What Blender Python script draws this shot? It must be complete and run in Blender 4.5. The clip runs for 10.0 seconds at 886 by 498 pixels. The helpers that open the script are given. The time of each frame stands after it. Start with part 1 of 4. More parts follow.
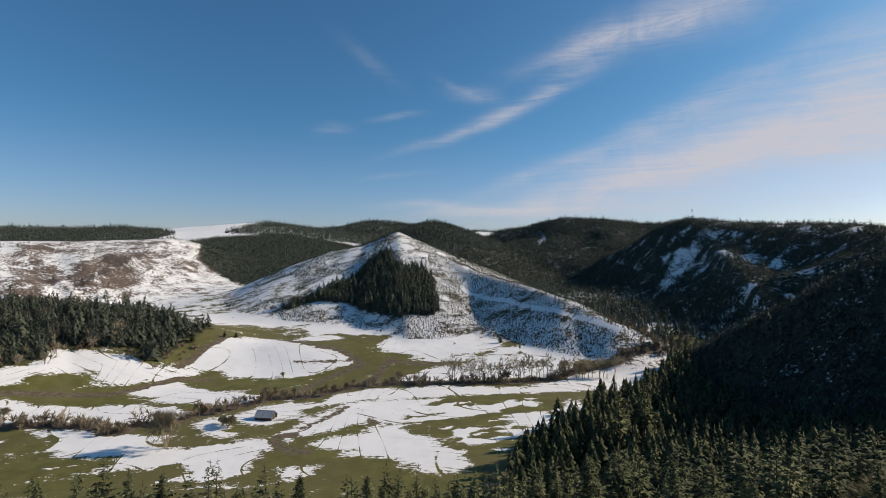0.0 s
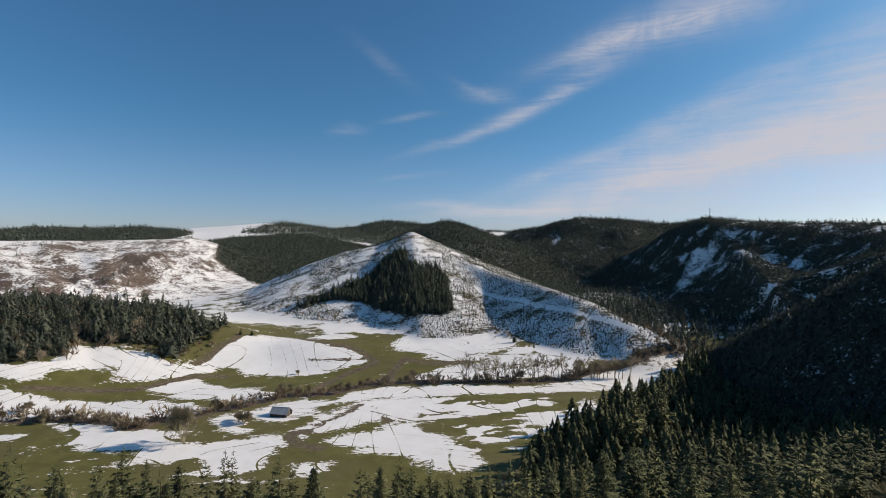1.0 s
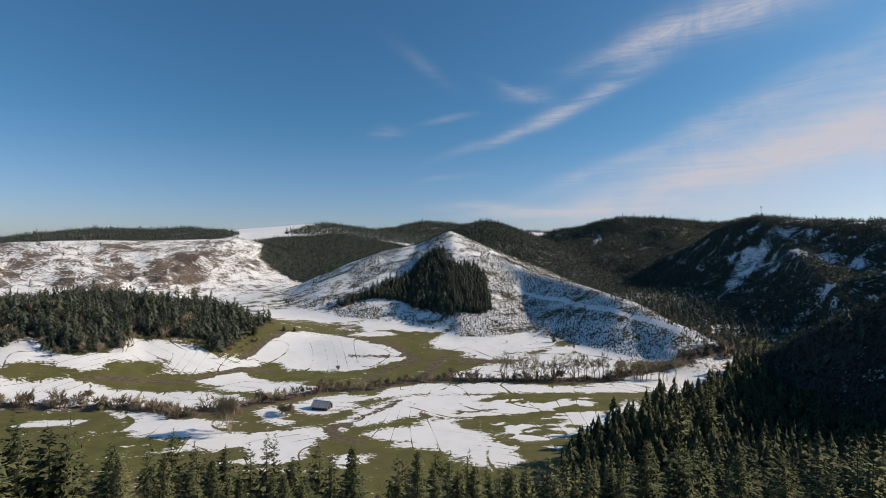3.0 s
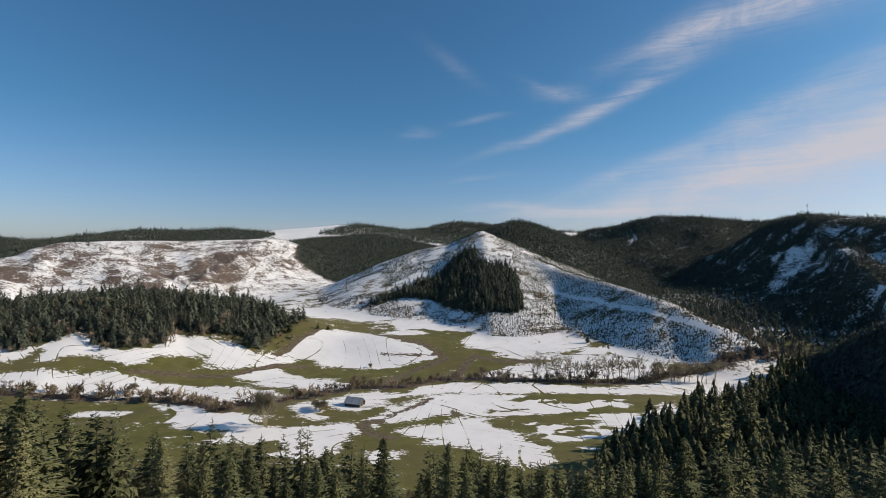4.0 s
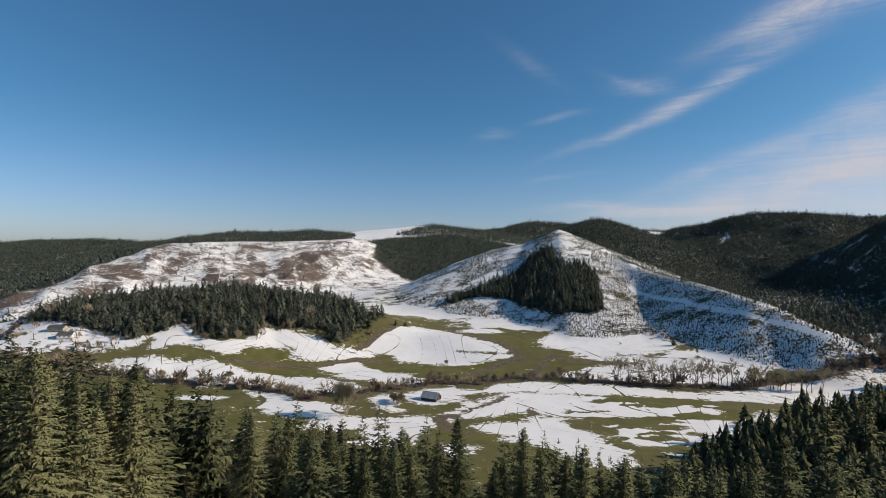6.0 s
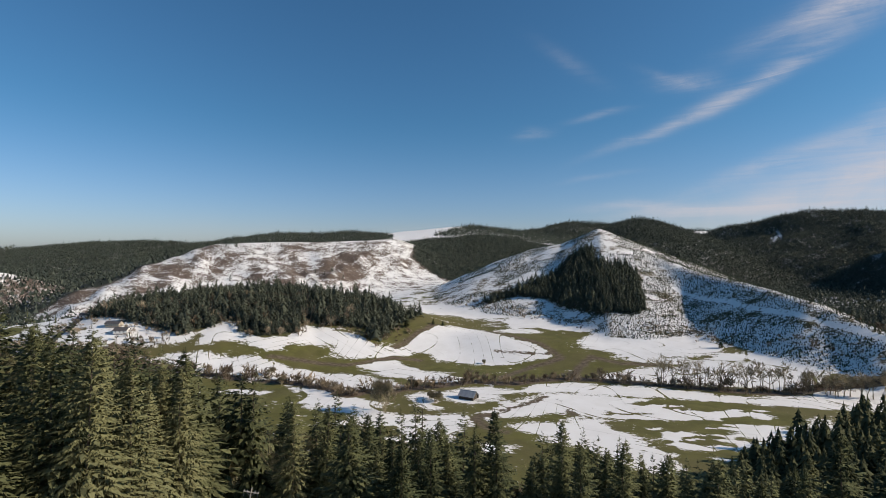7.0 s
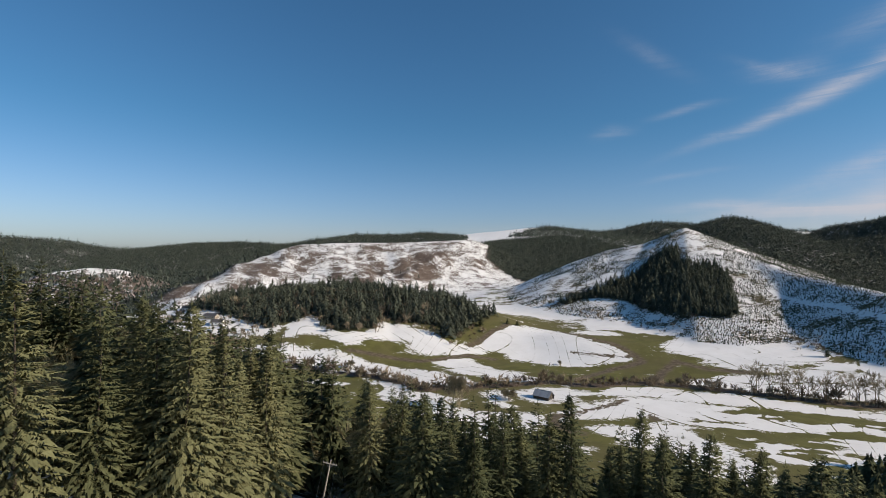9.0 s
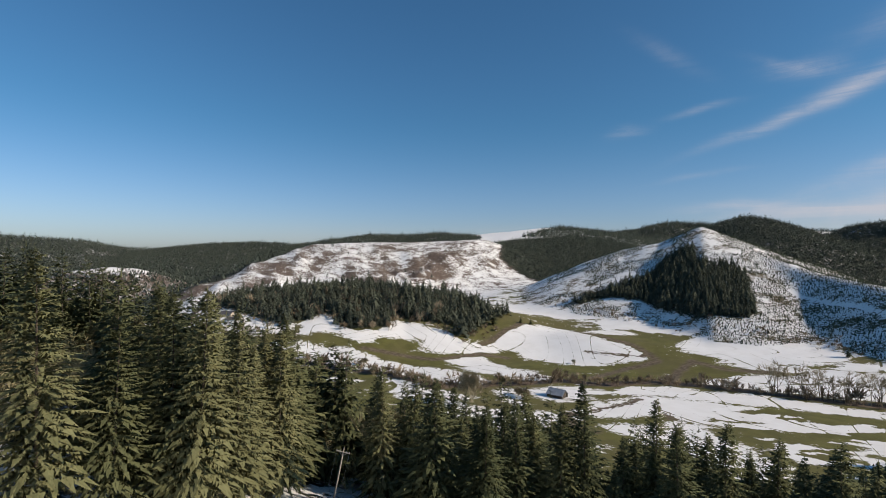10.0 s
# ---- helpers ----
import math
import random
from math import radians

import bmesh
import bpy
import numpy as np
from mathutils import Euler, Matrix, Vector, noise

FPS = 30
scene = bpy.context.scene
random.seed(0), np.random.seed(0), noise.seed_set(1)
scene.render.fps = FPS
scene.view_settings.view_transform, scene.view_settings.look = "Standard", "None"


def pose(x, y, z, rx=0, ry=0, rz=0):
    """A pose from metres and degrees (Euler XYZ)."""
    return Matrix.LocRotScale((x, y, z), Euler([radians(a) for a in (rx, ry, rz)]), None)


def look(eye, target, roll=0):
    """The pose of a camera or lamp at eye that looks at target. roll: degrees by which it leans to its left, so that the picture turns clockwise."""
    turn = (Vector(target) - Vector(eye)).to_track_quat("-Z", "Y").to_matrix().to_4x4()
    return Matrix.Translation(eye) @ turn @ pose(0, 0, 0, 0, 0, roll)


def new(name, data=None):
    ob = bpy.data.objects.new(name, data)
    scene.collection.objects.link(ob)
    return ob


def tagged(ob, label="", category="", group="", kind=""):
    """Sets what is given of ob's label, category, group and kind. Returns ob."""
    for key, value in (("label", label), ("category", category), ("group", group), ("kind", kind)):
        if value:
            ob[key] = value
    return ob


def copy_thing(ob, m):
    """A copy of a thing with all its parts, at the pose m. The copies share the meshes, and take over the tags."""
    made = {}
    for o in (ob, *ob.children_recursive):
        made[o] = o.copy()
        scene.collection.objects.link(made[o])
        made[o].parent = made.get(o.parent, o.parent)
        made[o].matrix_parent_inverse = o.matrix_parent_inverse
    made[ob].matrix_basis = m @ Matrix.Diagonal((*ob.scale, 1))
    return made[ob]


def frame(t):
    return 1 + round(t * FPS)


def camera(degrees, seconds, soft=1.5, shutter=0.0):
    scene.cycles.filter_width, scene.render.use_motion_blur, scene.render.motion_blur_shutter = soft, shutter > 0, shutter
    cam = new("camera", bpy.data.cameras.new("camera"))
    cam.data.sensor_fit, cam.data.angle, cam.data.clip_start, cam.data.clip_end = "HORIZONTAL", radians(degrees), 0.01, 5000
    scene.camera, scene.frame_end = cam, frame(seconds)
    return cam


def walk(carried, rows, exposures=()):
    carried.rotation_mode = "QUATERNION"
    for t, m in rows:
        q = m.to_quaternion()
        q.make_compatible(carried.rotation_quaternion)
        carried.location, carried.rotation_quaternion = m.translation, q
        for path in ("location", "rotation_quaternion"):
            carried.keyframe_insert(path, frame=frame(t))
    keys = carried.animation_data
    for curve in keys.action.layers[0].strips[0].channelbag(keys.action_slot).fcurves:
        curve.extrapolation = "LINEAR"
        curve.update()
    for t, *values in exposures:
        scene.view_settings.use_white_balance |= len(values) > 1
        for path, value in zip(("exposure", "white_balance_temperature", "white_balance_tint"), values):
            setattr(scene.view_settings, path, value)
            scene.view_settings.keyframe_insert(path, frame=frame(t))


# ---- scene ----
cam = camera(82.9, 10.0, soft=0.8)
# seconds, x, y, z, yaw, pitch, roll: a slow descent with a turn to the left
PATH = [
    (0, 0.00, 0.00, 99.98, -0.00, 0.48, -0.17),
    (0.5, 0.07, 0.07, 99.29, 0.66, 0.52, -0.20),
    (1, 0.14, 0.14, 98.61, 1.60, 0.54, -0.24),
    (1.5, 0.21, 0.21, 97.93, 2.50, 0.57, -0.25),
    (2, 0.28, 0.27, 97.25, 3.44, 0.58, -0.27),
    (2.5, 0.35, 0.33, 96.56, 4.57, 0.61, -0.28),
    (4, 0.56, 0.49, 94.45, 9.61, 0.71, -0.31),
    (4.5, 0.63, 0.54, 93.73, 11.68, 0.73, -0.29),
    (5, 0.70, 0.58, 93.00, 13.85, 0.76, -0.27),
    (5.5, 0.77, 0.62, 92.24, 16.07, 0.79, -0.29),
    (7, 0.98, 0.72, 89.88, 22.51, 0.90, -0.22),
    (7.5, 1.05, 0.75, 89.05, 24.72, 0.99, -0.29),
    (8, 1.12, 0.77, 88.20, 26.86, 1.03, -0.33),
    (8.5, 1.19, 0.79, 87.32, 28.98, 1.10, -0.40),
    (9, 1.26, 0.81, 86.41, 31.00, 1.12, -0.49),
    (9.5, 1.34, 0.83, 85.46, 32.12, 1.16, -0.48),
    (10, 1.41, 0.84, 84.49, 32.51, 1.18, -0.54),
]
walk(cam, [(t, pose(x, y, z, 90 + p, r, w)) for t, x, y, z, w, p, r in PATH], exposures=((0, 0.0), (10, 0.0)))

# ---- sky and sun ----
SUN_AZ, SUN_EL = 76.0, 27.0     # degrees right of +y, and above the horizon


def node_tools(tree):
    """Short ways to add nodes and sums to a node tree."""
    nodes, links = tree.nodes, tree.links

    def put(value, socket):
        if isinstance(value, bpy.types.NodeSocket):
            links.new(value, socket)
        elif value is not None:
            socket.default_value = value

    def add(kind, **settings):
        n = nodes.new(kind)
        for key, value in settings.items():
            setattr(n, key, value)
        return n

    def calc(op, a, b=None, c=None, clamp=False):
        n = add("ShaderNodeMath", operation=op, use_clamp=clamp)
        for value, socket in zip((a, b, c), n.inputs):
            put(value, socket)
        return n.outputs[0]

    def mix(fac, a, b):
        n = add("ShaderNodeMix", data_type="RGBA")
        put(fac, n.inputs[0])
        put(a, n.inputs[6])
        put(b, n.inputs[7])
        return n.outputs[2]

    def noisy(vector, scale, detail=3.0, rough=0.55, warp=0.0):
        n = add("ShaderNodeTexNoise")
        put(vector, n.inputs["Vector"])
        n.inputs["Scale"].default_value = scale
        n.inputs["Detail"].default_value = detail
        n.inputs["Roughness"].default_value = rough
        n.inputs["Distortion"].default_value = warp
        return n.outputs[0]

    def ramp(value, lo, hi):
        n = add("ShaderNodeMapRange", interpolation_type="SMOOTHSTEP")
        put(value, n.inputs[0])
        put(lo, n.inputs[1])
        put(hi, n.inputs[2])
        return n.outputs[0]

    def scaled(vector, s):
        n = add("ShaderNodeMapping")
        put(vector, n.inputs[0])
        n.inputs["Scale"].default_value = s
        return n.outputs[0]

    return add, put, calc, mix, noisy, ramp, scaled


world = bpy.data.worlds.new("sky")
scene.world = world
world.use_nodes = True
wt = world.node_tree
wt.nodes.clear()
add, put, calc, mix, noisy, ramp, scaled = node_tools(wt)
sky = add("ShaderNodeTexSky", sky_type="NISHITA", sun_disc=False)
sky.sun_elevation, sky.sun_rotation = radians(SUN_EL), radians(SUN_AZ)
sky.altitude, sky.air_density, sky.dust_density, sky.ozone_density = 300, 1.0, 1.2, 1.2
way = add("ShaderNodeTexCoord").outputs["Generated"]
sep = add("ShaderNodeSeparateXYZ")
put(way, sep.inputs[0])
az = calc("MULTIPLY", calc("ARCTAN2", sep.outputs[0], sep.outputs[1]), 57.2958)
el = calc("MULTIPLY", calc("ARCSINE", sep.outputs[2]), 57.2958)
flat = add("ShaderNodeCombineXYZ")
put(az, flat.inputs[0])
put(el, flat.inputs[1])
lay = add("ShaderNodeMapping")
put(flat.outputs[0], lay.inputs[0])
lay.inputs["Rotation"].default_value = (0, 0, radians(-20))
lay.inputs["Scale"].default_value = (0.07, 0.75, 1)
streaks = ramp(noisy(lay.outputs[0], 1.0, 9, 0.68, 1.4), 0.34, 0.66)
puffs = ramp(noisy(flat.outputs[0], 0.22, 8, 0.66, 0.8), 0.32, 0.64)
texture = calc("ADD", calc("MULTIPLY", streaks, 0.6), calc("MULTIPLY", puffs, 0.4))
bend = calc("MULTIPLY", calc("SUBTRACT", noisy(flat.outputs[0], 0.07, 3, 0.5), 0.5), 3.0)


def cirrus(a0, e0, tilt, along, across, strength, veil):
    """One streak of cirrus: its middle, tilt and half sizes in degrees; veil: how much of it has no texture."""
    c, s = math.cos(radians(tilt)), math.sin(radians(tilt))
    da, de = calc("SUBTRACT", az, a0), calc("SUBTRACT", calc("ADD", el, bend), e0)
    u = calc("DIVIDE", calc("ADD", calc("MULTIPLY", da, c), calc("MULTIPLY", de, s)), along)
    v = calc("DIVIDE", calc("SUBTRACT", calc("MULTIPLY", de, c), calc("MULTIPLY", da, s)), across)
    r = calc("ADD", calc("MULTIPLY", u, u), calc("MULTIPLY", v, v))
    body = calc("MULTIPLY", calc("POWER", 2.718, calc("MULTIPLY", r, -1.0)), strength)
    return calc("MULTIPLY", body, calc("ADD", calc("MULTIPLY", texture, 1 - veil), veil))


CLOUDS = (
    (44, 10.8, 6, 14, 4.0, 0.85, 0.60), (30, 9.6, 14, 12, 2.7, 0.75, 0.5), (17, 7.2, 17, 12, 1.9, 0.62, 0.45), (24, 13.2, 24, 11, 1.5, 0.42, 0.35),
    (42, 17.0, 14, 12, 3.2, 0.50, 0.40), (64, 17, 14, 14, 6, 0.55, 0.5), (85, 26, 20, 20, 10, 0.5, 0.5), (12, 9.6, 21, 9, 0.9, 0.35, 0.2),
    (0.6, 13.0, 17, 5.6, 0.50, 0.38, 0.25), (7.4, 15.8, 21, 5.2, 0.75, 0.55, 0.25), (11.5, 17.0, 15, 4.0, 0.55, 0.42, 0.2),
    (16.5, 21.4, 12, 6.5, 1.0, 0.55, 0.2), (23, 23.0, 12, 8, 1.5, 0.58, 0.25), (15.5, 19.2, 12, 3.6, 0.7, 0.30, 0.2), (31, 24.5, 10, 9, 2.5, 0.35, 0.4),
    (3.4, 17.6, -6, 2.4, 0.75, 0.48, 0.2), (1.6, 18.4, -20, 2.4, 0.4, 0.18, 0.2), (-5.4, 15.1, 6, 2.6, 0.35, 0.24, 0.2), (-12.3, 13.7, 4, 1.8, 0.5, 0.22, 0.2),
    (-8.4, 20.6, -32, 3.5, 0.7, 0.12, 0.2), (-5.4, 8.7, 4, 3.4, 0.3, 0.16, 0.3), (-1.4, 5.3, -2, 5, 0.55, 0.42, 0.35), (3.5, 4.6, 3, 6, 0.6, 0.45, 0.35),
    (14, 4.8, 3, 12, 1.0, 0.35, 0.5), (34, 5.0, 2, 18, 1.6, 0.25, 0.6), (-25, 1.5, 0, 30, 2.0, 0.25, 0.8),
)
cover = None
for row in CLOUDS:
    one = cirrus(*row)
    cover = one if cover is None else calc("ADD", cover, one)
cover = calc("MINIMUM", cover, 0.88)
tinted = mix(1.0, sky.outputs[0], (1, 1, 1, 1))
tinted.node.blend_type = "MULTIPLY"
put(mix(ramp(el, 0.0, 16.0), (0.84, 0.95, 1.28, 1), (0.42, 0.82, 1.08, 1)), tinted.node.inputs[7])
cloudy = mix(cover, tinted, (6.3, 6.0, 6.4, 1))
back = add("ShaderNodeBackground")
put(cloudy, back.inputs[0])
back.inputs[1].default_value = 0.094
put(back.outputs[0], add("ShaderNodeOutputWorld").inputs[0])

sun = new("sun", bpy.data.lights.new("sun", "SUN"))
sun.data.energy, sun.data.angle, sun.data.color = 4.9, radians(0.53), (1.0, 0.865, 0.72)
sun.matrix_world = look((math.sin(radians(SUN_AZ)) * 900, math.cos(radians(SUN_AZ)) * 900, math.tan(radians(SUN_EL)) * 900), (0, 0, 0))

# ---- materials ----
def material(name, rough=0.8, metal=0.0):
    m = bpy.data.materials.new(name)
    m.use_nodes = True
    p = m.node_tree.nodes["Principled BSDF"]
    p.inputs["Roughness"].default_value, p.inputs["Metallic"].default_value = rough, metal
    p.inputs["Specular IOR Level"].default_value = 0.25
    return m, p, node_tools(m.node_tree)


def leafy(name, dark, light, attribute="", size=0.6):
    """Foliage: each tree has its own tone between dark and light, broken up by finer noise."""
    m, p, (add, put, calc, mix, noisy, ramp, scaled) = material(name, 0.75)
    own = add("ShaderNodeAttribute", attribute_name=attribute).outputs["Fac"] if attribute else add("ShaderNodeObjectInfo").outputs["Random"]
    place = add("ShaderNodeNewGeometry").outputs["Position"]
    fine = noisy(place, size, 3, 0.6)
    island = add("ShaderNodeNewGeometry").outputs["Random Per Island"]
    f = calc("ADD", calc("MULTIPLY", own, 0.45), calc("ADD", calc("MULTIPLY", fine, 0.5), calc("MULTIPLY", island, 0.25)))
    put(mix(ramp(f, 0.30, 0.85), (*dark, 1), (*light, 1)), p.inputs["Base Color"])
    p.inputs["Specular IOR Level"].default_value = 0.06
    thin = add("ShaderNodeBsdfTranslucent")
    both = add("ShaderNodeMixShader")
    put(p.inputs["Base Color"].links[0].from_socket, thin.inputs[0])
    both.inputs[0].default_value = 0.12
    put(p.outputs[0], both.inputs[1])
    put(thin.outputs[0], both.inputs[2])
    put(both.outputs[0], [n for n in m.node_tree.nodes if n.type == "OUTPUT_MATERIAL"][0].inputs[0])
    return m


def grainy(name, dark, light, size, rough=0.85, metal=0.0, stretch=(1, 1, 1), bump=0.2):
    m, p, (add, put, calc, mix, noisy, ramp, scaled) = material(name, rough, metal)
    place = scaled(add("ShaderNodeTexCoord").outputs["Object"], stretch)
    coarse, fine = noisy(place, size, 4, 0.6), noisy(place, size * 7, 3, 0.6)
    f = calc("ADD", calc("MULTIPLY", coarse, 0.65), calc("MULTIPLY", fine, 0.35))
    put(mix(ramp(f, 0.3, 0.7), (*dark, 1), (*light, 1)), p.inputs["Base Color"])
    b = add("ShaderNodeBump")
    b.inputs["Strength"].default_value, b.inputs["Distance"].default_value = bump, 0.05
    put(fine, b.inputs["Height"])
    put(b.outputs[0], p.inputs["Normal"])
    return m


FIR = leafy("fir_needles", (0.058, 0.069, 0.035), (0.136, 0.142, 0.068))
# Lichen olive, made lighter to put sun into the western firs' colour.
OLIVE_FIR = leafy("lichened_sunlit_needles", (0.098, 0.105, 0.050), (0.200, 0.198, 0.098))
# Darker copy of the fir needles: shade is put into its colour.
FIR_WOOD = leafy("shaded_forest_needles", (0.044, 0.054, 0.030), (0.104, 0.110, 0.056), "tone")
# Bluer than the near needles: some distance haze is in the colour.
FAR_FIR = leafy("hazed_needles", (0.042, 0.053, 0.046), (0.094, 0.107, 0.082), "tone", 0.15)
# Knoll and cone woods: sunlit tone and haze put into the needle colour.
LIT_FIR = leafy("lit_wood_needles", (0.056, 0.066, 0.052), (0.092, 0.101, 0.070), "tone", 0.2)
YOUNG = leafy("young_needles", (0.040, 0.052, 0.036), (0.085, 0.098, 0.058), "tone", 0.4)
TWIG = leafy("bare_twigs", (0.13, 0.10, 0.07), (0.34, 0.275, 0.19), "tone", 0.4)
TWIG_ONE = leafy("grey_twigs", (0.20, 0.17, 0.11), (0.40, 0.345, 0.235))
LICHEN = leafy("lichen_twigs", (0.15, 0.135, 0.07), (0.37, 0.33, 0.19))
BARK = grainy("bark", (0.05, 0.038, 0.03), (0.14, 0.11, 0.09), 1.5, 0.9, stretch=(3, 3, 0.6))
GREY_WOOD = grainy("weathered_wood", (0.16, 0.14, 0.12), (0.36, 0.32, 0.27), 1.2, 0.85, stretch=(4, 4, 0.4))
PALE_WOOD = grainy("pale_pole_wood", (0.30, 0.26, 0.21), (0.52, 0.47, 0.40), 1.0, 0.85, stretch=(5, 5, 0.3))
TIN = grainy("grey_roof_metal", (0.30, 0.31, 0.33), (0.42, 0.43, 0.45), 0.4, 0.6, 0.0, stretch=(3, 0.3, 0.3), bump=0.1)
DARK_BOARD = grainy("dark_boards", (0.04, 0.035, 0.03), (0.11, 0.09, 0.075), 0.8, 0.9, stretch=(3, 3, 0.4))
WHITE_WALL = grainy("white_siding", (0.66, 0.65, 0.62), (0.80, 0.79, 0.76), 0.6, 0.7)
SHINGLE = grainy("dark_shingles", (0.05, 0.05, 0.055), (0.13, 0.12, 0.12), 1.0, 0.9)
TAN_WALL = grainy("tan_siding", (0.30, 0.26, 0.20), (0.42, 0.37, 0.30), 0.6, 0.8)
PANE = grainy("window_glass", (0.03, 0.035, 0.04), (0.05, 0.06, 0.07), 0.5, 0.08, bump=0)
CERAMIC = grainy("grey_ceramic", (0.35, 0.35, 0.36), (0.5, 0.5, 0.5), 4, 0.3)
STEEL = grainy("galvanised_steel", (0.30, 0.31, 0.32), (0.45, 0.46, 0.47), 3, 0.45, 0.8)
ROAD = grainy("wet_asphalt", (0.045, 0.045, 0.048), (0.09, 0.088, 0.085), 0.4, 0.6)

# ---- the lie of the land ----
def lattice(ix, iy, seed):
    n = (ix.astype(np.int64) * 374761393 + iy.astype(np.int64) * 668265263 + seed * 1442695041) & 0xFFFFFFFF
    n = ((n ^ (n >> 13)) * 1274126177) & 0xFFFFFFFF
    return ((n ^ (n >> 16)) & 0xFFFF) / 65535.0


def grain2(x, y, size, seed):
    """Smooth random values of 0 to 1 with bumps of that size."""
    u, v = x / size, y / size
    iu, iv = np.floor(u), np.floor(v)
    fu, fv = u - iu, v - iv
    fu, fv = fu * fu * (3 - 2 * fu), fv * fv * (3 - 2 * fv)
    a, b = lattice(iu, iv, seed), lattice(iu + 1, iv, seed)
    c, d = lattice(iu, iv + 1, seed), lattice(iu + 1, iv + 1, seed)
    return (a + (b - a) * fu) * (1 - fv) + (c + (d - c) * fu) * fv


def rough2(x, y, size, seed, octaves=4):
    total, amp, whole = 0, 1.0, 0
    for k in range(octaves):
        total = total + amp * grain2(x, y, size / 2 ** k, seed + k)
        whole, amp = whole + amp, amp * 0.55
    return total / whole


def step(v, lo, hi):
    t = np.clip((v - lo) / (hi - lo), 0, 1)
    return t * t * (3 - 2 * t)


def smax(a, b, k):
    """The larger of two heights, blended over k metres."""
    h = np.clip(0.5 + 0.5 * (a - b) / k, 0, 1)
    return b + (a - b) * h + k * h * (1 - h)


def ridge(x, y, crest, left, right, width=12):
    """A ridge along a crest line; left and right: the fall of its sides, seen along the line."""
    best = np.full_like(x, -1e4)
    for (ax, ay, az_), (bx, by, bz) in zip(crest, crest[1:]):
        dx, dy = bx - ax, by - ay
        q = dx * dx + dy * dy
        s = np.clip(((x - ax) * dx + (y - ay) * dy) / q, 0, 1)
        d = np.hypot(x - ax - s * dx, y - ay - s * dy)
        side = step((dx * (y - ay) - dy * (x - ax)) / math.sqrt(q), -15, 15)
        fall = right + (left - right) * side
        best = np.maximum(best, az_ + (bz - az_) * s - fall * (np.sqrt(d * d + width * width) - width))
    return best


FAR_BLUE = ((-2800, 300, 175), (-2500, 718, 160), (-2425, 936, 150), (-2371, 1064, 124), (-2250, 1400, 105))
LONG_WOOD = ((-2112, 1138, 106), (-1993, 1146, 122), (-1855, 1182, 132), (-1611, 1184, 134), (-1435, 1245, 130),
             (-1309, 1235, 130), (-1185, 1218, 142), (-1103, 1294, 160), (-983, 1387, 163), (-920, 1430, 170), (-854, 1470, 164))
SNOW_TOP = ((-1100, 1750, 170), (-923, 1774, 180), (-847, 1812, 194), (-706, 1872, 210), (-640, 1900, 196))
DARK_HILL = ((-540, 1040, 119), (-496, 1147, 132), (-409, 1234, 143), (-345, 1254, 135), (-244, 1175, 108))
BACK_RANGE = ((-900, 2100, 170), (-572, 2124, 186), (-470, 2149, 208), (-353, 2172, 208), (-305, 2179, 236), (-208, 2190, 230),
              (-130, 2199, 222), (2, 2200, 207), (110, 2197, 193), (158, 2194, 198), (200, 2191, 196), (240, 2187, 180), (400, 2187, 172))
WHITE_HILL = ((-725, 693, 110), (-683, 730, 115), (-556, 831, 119), (-465, 885, 124))
WHITE_END = ((-690, 490, 44), (-735, 560, 72), (-752, 630, 90), (-725, 693, 110))
CONE_LEFT = ((-70, 772, 131), (-124, 765, 109), (-166, 760, 101), (-205, 747, 82), (-238, 721, 66), (-253, 684, 53), (-252, 642, 37))
CONE_RIGHT = ((-70, 772, 131), (-20, 740, 101), (12, 690, 87), (55, 638, 72), (89, 583, 64), (128, 525, 51), (166, 476, 33))
BACK_WOOD = ((-120, 1150, 116), (-76, 1145, 148), (-54, 1142, 151), (-22, 1140, 170), (16, 1135, 148), (85, 1120, 102), (160, 1060, 62))
ROUND_HILL = ((140, 1292, 138), (182, 1287, 158), (253, 1275, 178), (307, 1263, 187), (386, 1241, 184), (480, 1227, 170), (560, 1190, 172), (660, 1120, 160))
MAST_HILL = ((418, 920, 152), (408, 880, 156), (412, 834, 157), (452, 778, 148), (485, 698, 140), (506, 645, 136), (516, 585, 128), (520, 454, 119), (900, 250, 130))
MAST_SPUR = ((404, 842, 148), (385, 863, 128), (349, 894, 99), (313, 923, 71), (284, 948, 46), (259, 966, 27))
# Past x = 350 the crest is unseen, raised to shade the near wood.
DARK_SPUR = ((800, -250, 255), (640, -20, 280), (520, 95, 265), (430, 180, 212), (390, 220, 172), (360, 255, 140), (300, 300, 108), (277, 330, 93), (273, 350, 81), (266, 376, 65), (252, 410, 44), (240, 440, 24), (222, 470, 4))
SNOW_SPUR = ((60, 1000, 89), (73, 982, 90), (89, 974, 85), (104, 959, 78), (120, 942, 68))
WEST_KNOLL = ((-1009, 409, 60), (-986, 439, 65), (-964, 462, 63), (-942, 483, 48))
KNOLL = ((-560, 300, 22), (-470, 375, 42), (-390, 440, 50), (-320, 470, 42), (-250, 490, 30))


